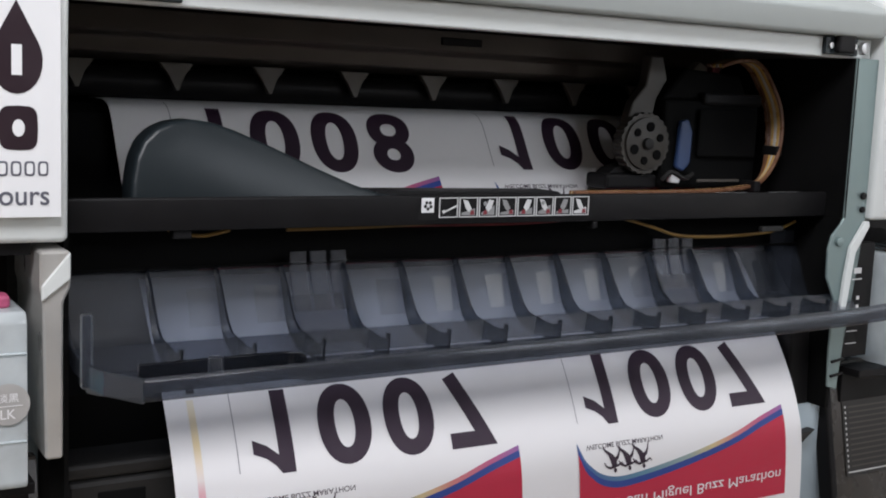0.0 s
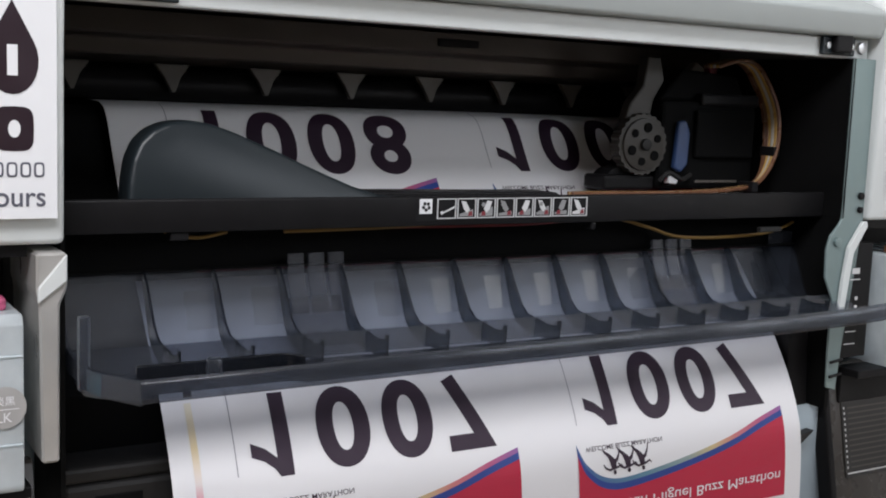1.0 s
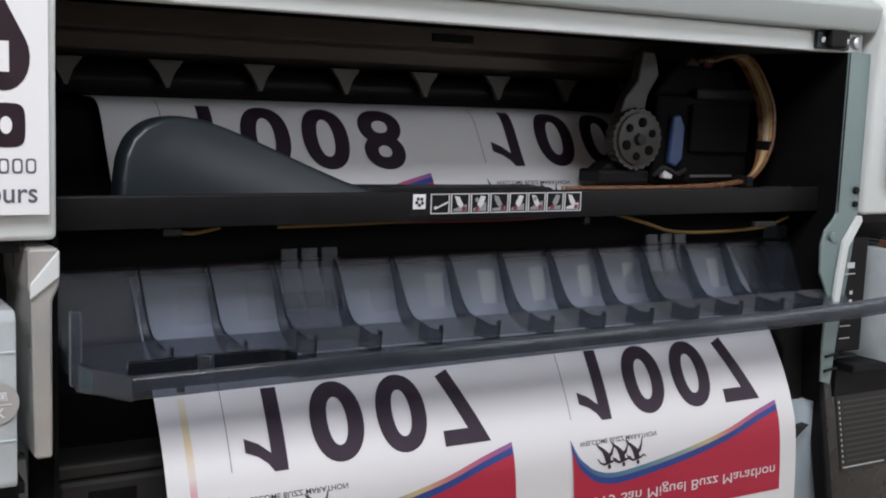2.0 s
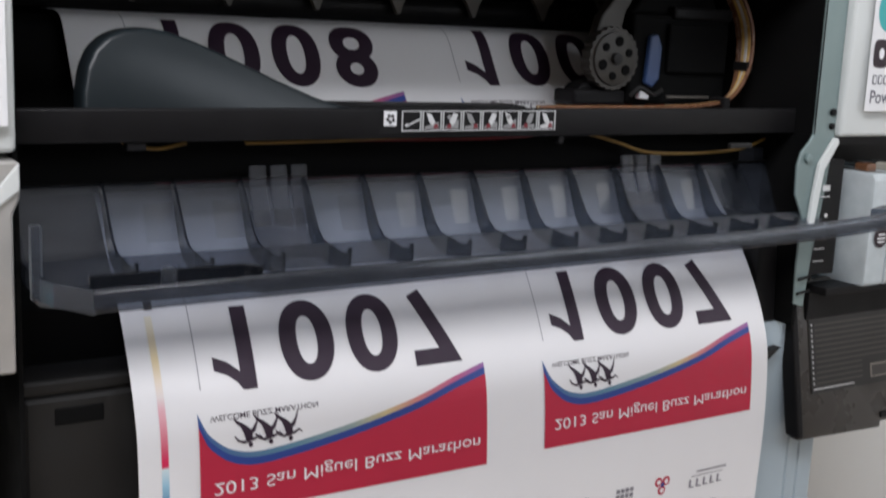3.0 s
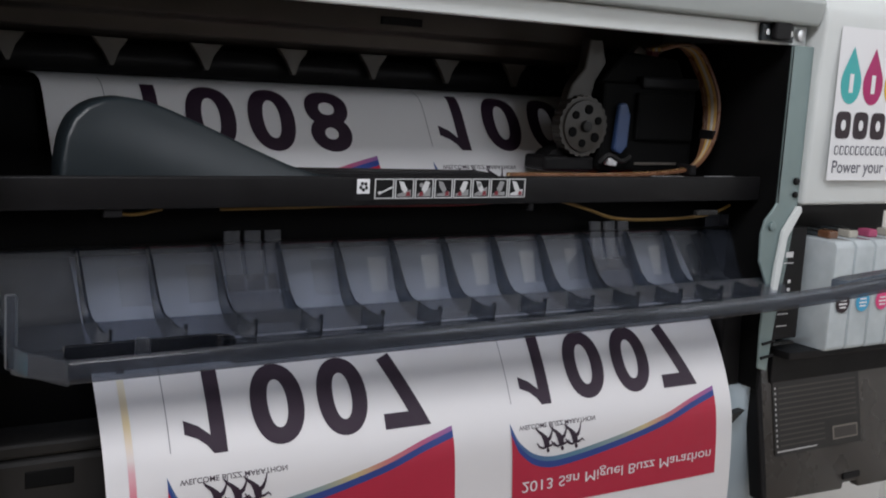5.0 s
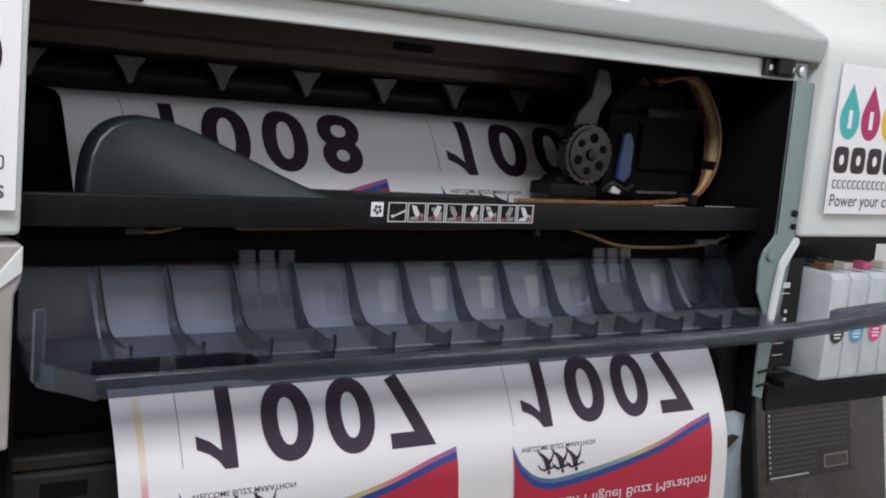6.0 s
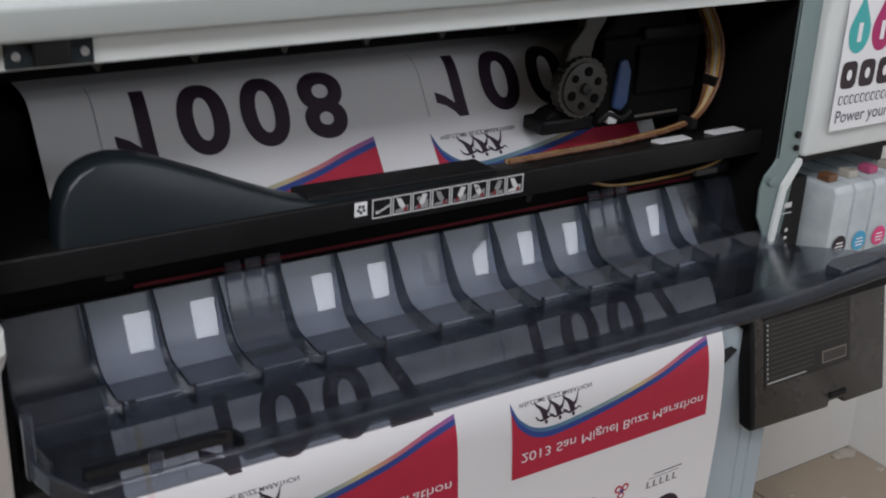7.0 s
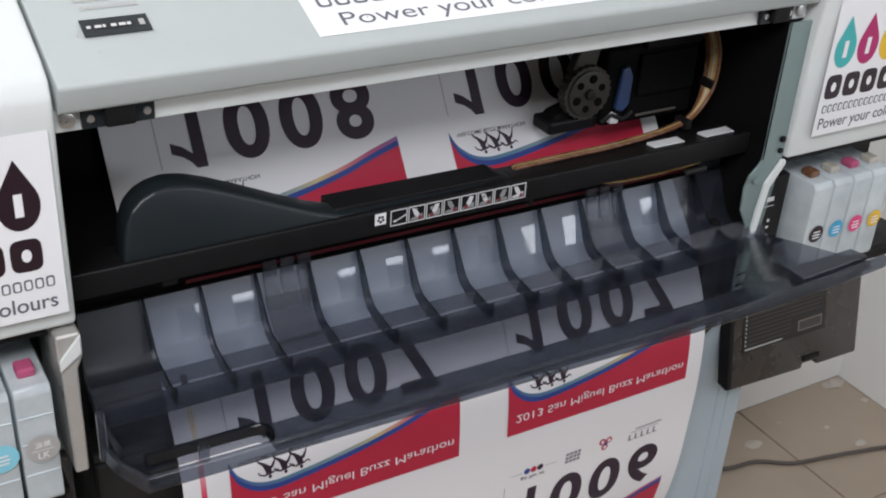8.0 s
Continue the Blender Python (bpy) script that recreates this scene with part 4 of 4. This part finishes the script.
part("blue_clip", prism([(0.213, 1.024), (0.222, 1.020), (0.230, 1.028), (0.231, 1.058), (0.225, 1.070), (0.216, 1.068)], "y", 0.0715, 0.0775, 0.002), BLUE_CLIP, carriage, "dark blue clip")
part("damper", box((0.240, 0.0725, 1.034), (0.316, 0.0775, 1.080), 0.003), BLACK_FLAT, carriage)
part("tip", prism([(0.206, 1.010), (0.216, 1.009), (0.219, 1.016), (0.212, 1.021), (0.206, 1.017)], "y", 0.070, 0.0775, 0.001), TEXT_LIGHT, carriage, "pale worn tip")
part("lever", tube(spline([Vector(p) for p in ((0.198, 0.074, 1.012), (0.206, 0.070, 1.020), (0.222, 0.070, 1.014), (0.236, 0.074, 1.018))], 5), 0.0022), DIM, carriage, "", True)
part("cable_guide", box((0.246, 0.074, 1.084), (0.322, 0.112, 1.096), 0.003), BLACK, carriage)
part("label_strip", box((0.245, 0.0762, 1.010), (0.300, 0.0778, 1.0125), 0.0003, 1), ARM, carriage)
part("guide_fin", prism([(0.250, 1.116), (0.296, 1.101), (0.300, 1.105), (0.260, 1.126)], "y", 0.10, 0.11, 0.001), TOOTH, carriage)
part("red_lever", box((0.270, 0.092, 1.114), (0.280, 0.104, 1.124), 0.002), DARK_RED, carriage)

LOOP = [(0.262, 0.082, 1.122), (0.280, 0.074, 1.128), (0.297, 0.070, 1.126), (0.318, 0.074, 1.112), (0.331, 0.068, 1.080), (0.326, 0.060, 1.042), (0.303, 0.050, 1.014), (0.262, 0.042, 1.0065), (0.19, 0.035, 1.0043), (0.12, 0.033, 1.0043), (0.062, 0.031, 1.0046)]
first = None
for k, mat in enumerate((GOLD_DARK, GOLD, PALE_TUBE, GOLD, GOLD_DARK, GOLD_DARK)):
    flare = [min(max((z - 1.012) * 25, 0.15), 1.0) for x, y, z in LOOP]
    pts = spline([Vector((x, y + 0.0036 * (k - 3) * f + 0.0005 * k, z)) for (x, y, z), f in zip(LOOP, flare)], 8)
    bm = tube(pts, 0.0021)
    if first is None:
        first = part("ink_tube", bm, mat, printer, "loop of amber ink tubes", True)
    else:
        part("ink_tube", bm, mat, first, "", True)
for i in (40, 52):
    p = spline([Vector(q) for q in LOOP], 8)[i]
    part("tube_tie", box((p.x - 0.004, p.y - 0.009, p.z - 0.005), (p.x + 0.004, p.y + 0.010, p.z + 0.005), 0.001), BLACK, first)


# ---------------------------------------------------------------- printed paper
SECTION = [(0.228, 1.0690), (0.200, 1.0690), (0.178, 1.0675), (0.160, 1.0590), (0.138, 1.026), (0.114, 0.99), (0.085, 0.95), (0.053, 0.911), (0.023, 0.875),
           (-0.001, 0.838), (-0.017, 0.804), (-0.0245, 0.775), (-0.0285, 0.72), (-0.0285, 0.667), (-0.025, 0.59), (-0.013, 0.52), (0.012, 0.44), (0.05, 0.37)]
line = spline([Vector((0, y, z)) for y, z in SECTION], 8)
along = [0.0]
for p, q in zip(line, line[1:]):
    along.append(along[-1] + (q - p).length)
shift = 0.111 - along[4 * 8]
along = [v + shift for v in along]
PX0, PX1 = -0.2975, 0.305


def paper_at(x, s, lift=0.0):
    i = 0
    while i < len(along) - 2 and along[i + 1] < s:
        i += 1
    d = line[i + 1] - line[i]
    p = line[i] + d * ((s - along[i]) / (along[i + 1] - along[i]))
    nrm = Vector((0, d.z, -d.y)).normalized()
    if nrm.y > 0:
        nrm = -nrm
    wave = 0.0012 * math.sin(9.0 * x + 14.0 * s) * min(max((s - 0.30) * 5, 0), 1)
    return Vector((x, p.y, p.z)) + nrm * (lift + wave)


COLS = 24
bm = bmesh.new()
rows = [[bm.verts.new(paper_at(PX0 + (PX1 - PX0) * k / COLS, s)) for k in range(COLS + 1)] for s in along]
back = [[bm.verts.new(paper_at(PX0 + (PX1 - PX0) * k / COLS, s, -0.0004)) for k in range(COLS + 1)] for s in along]
for g in (rows, back):
    for a, b in zip(g, g[1:]):
        for k in range(COLS):
            bm.faces.new((a[k], a[k + 1], b[k + 1], b[k]))
for k in (0, COLS):
    for i in range(len(along) - 1):
        bm.faces.new((rows[i][k], rows[i + 1][k], back[i + 1][k], back[i][k]))
bmesh.ops.recalc_face_normals(bm, faces=bm.faces[:])
paper = thing("printed_paper", (0.0, 0.0, 0.60), "long white sheet of mirrored race bibs hanging from the printer", "paper")
web = part("sheet", bm, PAPER, paper, "", True)


def printed(name, flat, mat, lift=0.0004, parent=None, label=""):
    """Bends a flat bmesh, whose y is the way down the sheet, onto the paper."""
    ys = [v.co.y for v in flat.verts]
    step = 0.006
    s = math.floor(min(ys) / step) * step + step
    while s < max(ys):
        bmesh.ops.bisect_plane(flat, geom=flat.verts[:] + flat.edges[:] + flat.faces[:], plane_co=(0, s, 0), plane_no=(0, 1, 0), dist=1e-6)
        s += step
    for v in flat.verts:
        v.co = paper_at(v.co.x, v.co.y, lift)
    flat.normal_update()
    for f in flat.faces:
        if f.normal.y > 0:
            f.normal_flip()
    return part(name, flat, mat, parent or paper, label)


def words(text, x0, s0, x1, s1, bold=0.0, shear=0.0):
    """Mirrored lettering: its top edge at s1, further down the sheet."""
    return fit_to(lettering(text, bold, shear), x0, s0, x1, s1)


CURVE = [(0.000, 0.0055), (0.006, 0.0190), (0.013, 0.0265), (0.022, 0.0330), (0.034, 0.0370), (0.048, 0.0380), (0.070, 0.0360), (0.095, 0.0325), (0.122, 0.0280), (0.150, 0.0223), (0.180, 0.0150), (0.210, 0.0050), (0.240, -0.0035)]
curve = [(p.x, p.y) for p in spline([Vector((x, s, 0)) for x, s in CURVE], 3)]


def ribbon(x, s, lo, hi):
    """A band along the bib's curve between two depths below it."""
    bm = bmesh.new()
    top = [bm.verts.new((x + u, s + v + lo, 0)) for u, v in curve]
    low = [bm.verts.new((x + u, s + v + hi, 0)) for u, v in curve]
    for i in range(len(curve) - 1):
        bm.faces.new((top[i], top[i + 1], low[i + 1], low[i]))
    return bm


def red_field(x, s, end):
    bm = bmesh.new()
    top = [bm.verts.new((x + u, s + v + 0.0095, 0)) for u, v in curve]
    low = [bm.verts.new((x + u, s + end, 0)) for u, v in curve]
    for i in range(len(curve) - 1):
        bm.faces.new((top[i], top[i + 1], low[i + 1], low[i]))
    return bm


def runner(x, s, k):
    """A dark splash shape of tapering strokes, one of three."""
    strokes = [
        [(0.00, -0.02, 0.02), (0.10, 0.10, 0.045), (0.30, 0.24, 0.07), (0.46, 0.42, 0.13), (0.54, 0.60, 0.15), (0.58, 0.80, 0.11)],
        [(0.92, 0.0, 0.02), (0.84, 0.24, 0.04), (0.74, 0.42, 0.07), (0.52, 0.54, 0.10)],
        [(0.02, 0.56, 0.025), (0.14, 0.72, 0.035), (0.36, 0.80, 0.045), (0.56, 0.72, 0.06)],
        [(1.06, 0.74, 0.02), (0.94, 0.64, 0.035), (0.78, 0.72, 0.04), (0.58, 0.74, 0.06)],
        [(0.58, 0.82, 0.05), (0.60, 0.90, 0.085), (0.63, 0.98, 0.05)],
    ]
    bm = bmesh.new()
    for line in strokes:
        pairs = []
        for i, (u, v, w) in enumerate(line):
            ua, va, _ = line[max(i - 1, 0)]
            ub, vb, _ = line[min(i + 1, len(line) - 1)]
            d = Vector((ub - ua, vb - va)).normalized()
            pairs.append([bm.verts.new((x + (u - d.y * w * e) * k, s + (v + d.x * w * e) * k * 1.1, 0)) for e in (-1, 1)])
        for a, b in zip(pairs, pairs[1:]):
            bm.faces.new((a[0], a[1], b[1], b[0]))
    bm.normal_update()
    return bm


def bib(x, s, number, name_text=True):
    """One mirrored bib: x is its edge, s the depth of the number's upper edge."""
    cells = ((0.0180, 0.0530), (0.0690, 0.1125), (0.1240, 0.1670), (0.1790, 0.2210))
    for ch, (a, b) in zip(number, cells):
        flat = words(ch, x + a, s, x + b, s + 0.0615, 0.030)
        if ch == "1":
            flat.free()
            pts = [(0.62, 0.0), (1.0, 0.0), (1.0, 1.0), (0.66, 1.0), (0.52, 0.90), (0.30, 0.81), (0.0, 0.745), (0.0, 0.58), (0.34, 0.66), (0.62, 0.78)]
            flat = flat_shape([(x + a - 0.002 + u * (b - a - 0.004), s + v * 0.0615) for u, v in pts])
            bmesh.ops.triangulate(flat, faces=flat.faces[:])
        printed("digit", flat, INK_BLACK, 0.0004, None, "mirrored black digit")
    c = s + 0.062
    printed("welcome_line", words("WELCOME BUZZ MARATHON", x + 0.009, c + 0.0150, x + 0.092, c + 0.0190, 0.004), INK_BLACK, 0.0004)
    for k in range(3):
        printed("splash_shape", runner(x + 0.026 + 0.0155 * k, c + 0.0190, 0.0200), INK_BLACK, 0.0006)
    printed("rainbow_band", ribbon(x, c + 0.0065, 0.0, 0.0045), rainbow(x), 0.0005)
    printed("blue_band", ribbon(x, c + 0.0065, 0.0040, 0.0100), INK_BLUE, 0.0007)
    printed("red_field", red_field(x, c + 0.0065, 0.0800), INK_RED, 0.0009)
    printed("title", words("2013 San Miguel Buzz Marathon", x + 0.010, c + 0.0600, x + 0.233, c + 0.0720, 0.0), INK_WHITE, 0.0013, None, "mirrored white title lettering")
    printed("cut_line", fit_to(unit_square(), x + 0.0040, s - 0.012, x + 0.0046, s + 0.058), INK_GREY, 0.0004)


RAINBOW = {}


def rainbow(x):
    key = round(x, 3)
    if key not in RAINBOW:
        RAINBOW[key] = gradient("rainbow_ink", [(0.0, (0.05, 0.12, 0.3)), (0.30, (0.12, 0.25, 0.33)), (0.50, (0.30, 0.38, 0.36)), (0.62, (0.62, 0.50, 0.26)), (0.74, (0.62, 0.20, 0.20)), (0.88, (0.50, 0.10, 0.22)), (1.0, (0.28, 0.12, 0.35))], x, x + 0.24)
    return RAINBOW[key]


def logos(x, s):
    """Four small sponsor marks as plain shapes and bars."""
    for k, mat in enumerate((INK_BLUE, INK_RED, INK_BLACK)):
        printed("logo_dot", fit_to(unit_disc(14), x + 0.027 + 0.0085 * k, s - 0.005, x + 0.035 + 0.0085 * k, s + 0.003), mat, 0.0004)
    printed("tagline", words("go for it!", x + 0.0235, s + 0.0050, x + 0.0545, s + 0.0112, 0.012), INK_BLACK, 0.0004)
    printed("logo_bar", fit_to(unit_square(), x + 0.010, s - 0.0005, x + 0.025, s), INK_GREY, 0.0004)
    printed("logo_bar", fit_to(unit_square(), x + 0.054, s - 0.0005, x + 0.070, s), INK_GREY, 0.0004)
    for k in range(4):
        for j in range(3):
            printed("logo_bar", fit_to(unit_square(), x + 0.082 + 0.0052 * k, s - 0.006 + 0.0052 * j, x + 0.0862 + 0.0052 * k, s - 0.0022 + 0.0052 * j), INK_GREY, 0.0004)
    for u, v in ((0.1315, -0.0045), (0.1405, -0.0045), (0.1360, 0.0040)):
        printed("logo_dot", fit_to(unit_disc(14), x + u - 0.0045, s + v - 0.0045, x + u + 0.0045, s + v + 0.0045), INK_RED, 0.0004)
        printed("logo_dot", fit_to(unit_disc(10), x + u - 0.0024, s + v - 0.0024, x + u + 0.0024, s + v + 0.0024), INK_WHITE, 0.0008)
    printed("logo_dot", fit_to(unit_disc(10), x + 0.1338, s - 0.0038, x + 0.1382, s + 0.0006), INK_BLUE, 0.0011)
    for k in range(5):
        printed("logo_bar", fit_to(unit_square(), x + 0.170 + 0.0088 * k, s + 0.0005, x + 0.1725 + 0.0088 * k, s + 0.0085), INK_GREY, 0.0004)
        printed("logo_bar", fit_to(unit_square(), x + 0.170 + 0.0088 * k, s + 0.0072, x + 0.1765 + 0.0088 * k, s + 0.0085), INK_GREY, 0.0005)
    printed("logo_bar", fit_to(unit_square(), x + 0.172, s - 0.0030, x + 0.212, s - 0.0022), INK_GREY, 0.0004)
    printed("logo_bar", fit_to(unit_square(), x + 0.178, s - 0.0075, x + 0.216, s - 0.0058), INK_GREY, 0.0004)


for s, number in ((0.0630, "1008"), (0.3155, "1007"), (0.5465, "1006")):
    bib(-0.2545, s + 0.001, number)
    bib(0.0430, s - 0.0025, number)
for s in (0.519,):
    logos(-0.2545, s)
    logos(0.0430, s)
BAR_STOPS = [(0.0, (0.82, 0.78, 0.66)), (0.20, (0.80, 0.66, 0.40)), (0.36, (0.80, 0.72, 0.70)), (0.42, (0.78, 0.45, 0.5)), (0.66, (0.70, 0.02, 0.10)), (0.69, (0.70, 0.02, 0.10)), (0.70, (0.70, 0.82, 0.86)), (0.78, (0.35, 0.60, 0.75)), (0.9, (0.04, 0.16, 0.36)), (1.0, (0.02, 0.10, 0.26))]
printed("test_strip", fit_to(unit_square(), -0.2815, 0.318, -0.2765, 0.4660), gradient("test_strip_ink", [(p, c) for p, c in BAR_STOPS], 0.862, 0.720, 2), 0.0004, None, "thin colour test strip")
printed("registration_mark", fit_to(unit_square(), -0.2805, 0.304, -0.2745, 0.3135), INK_BLACK, 0.0004)
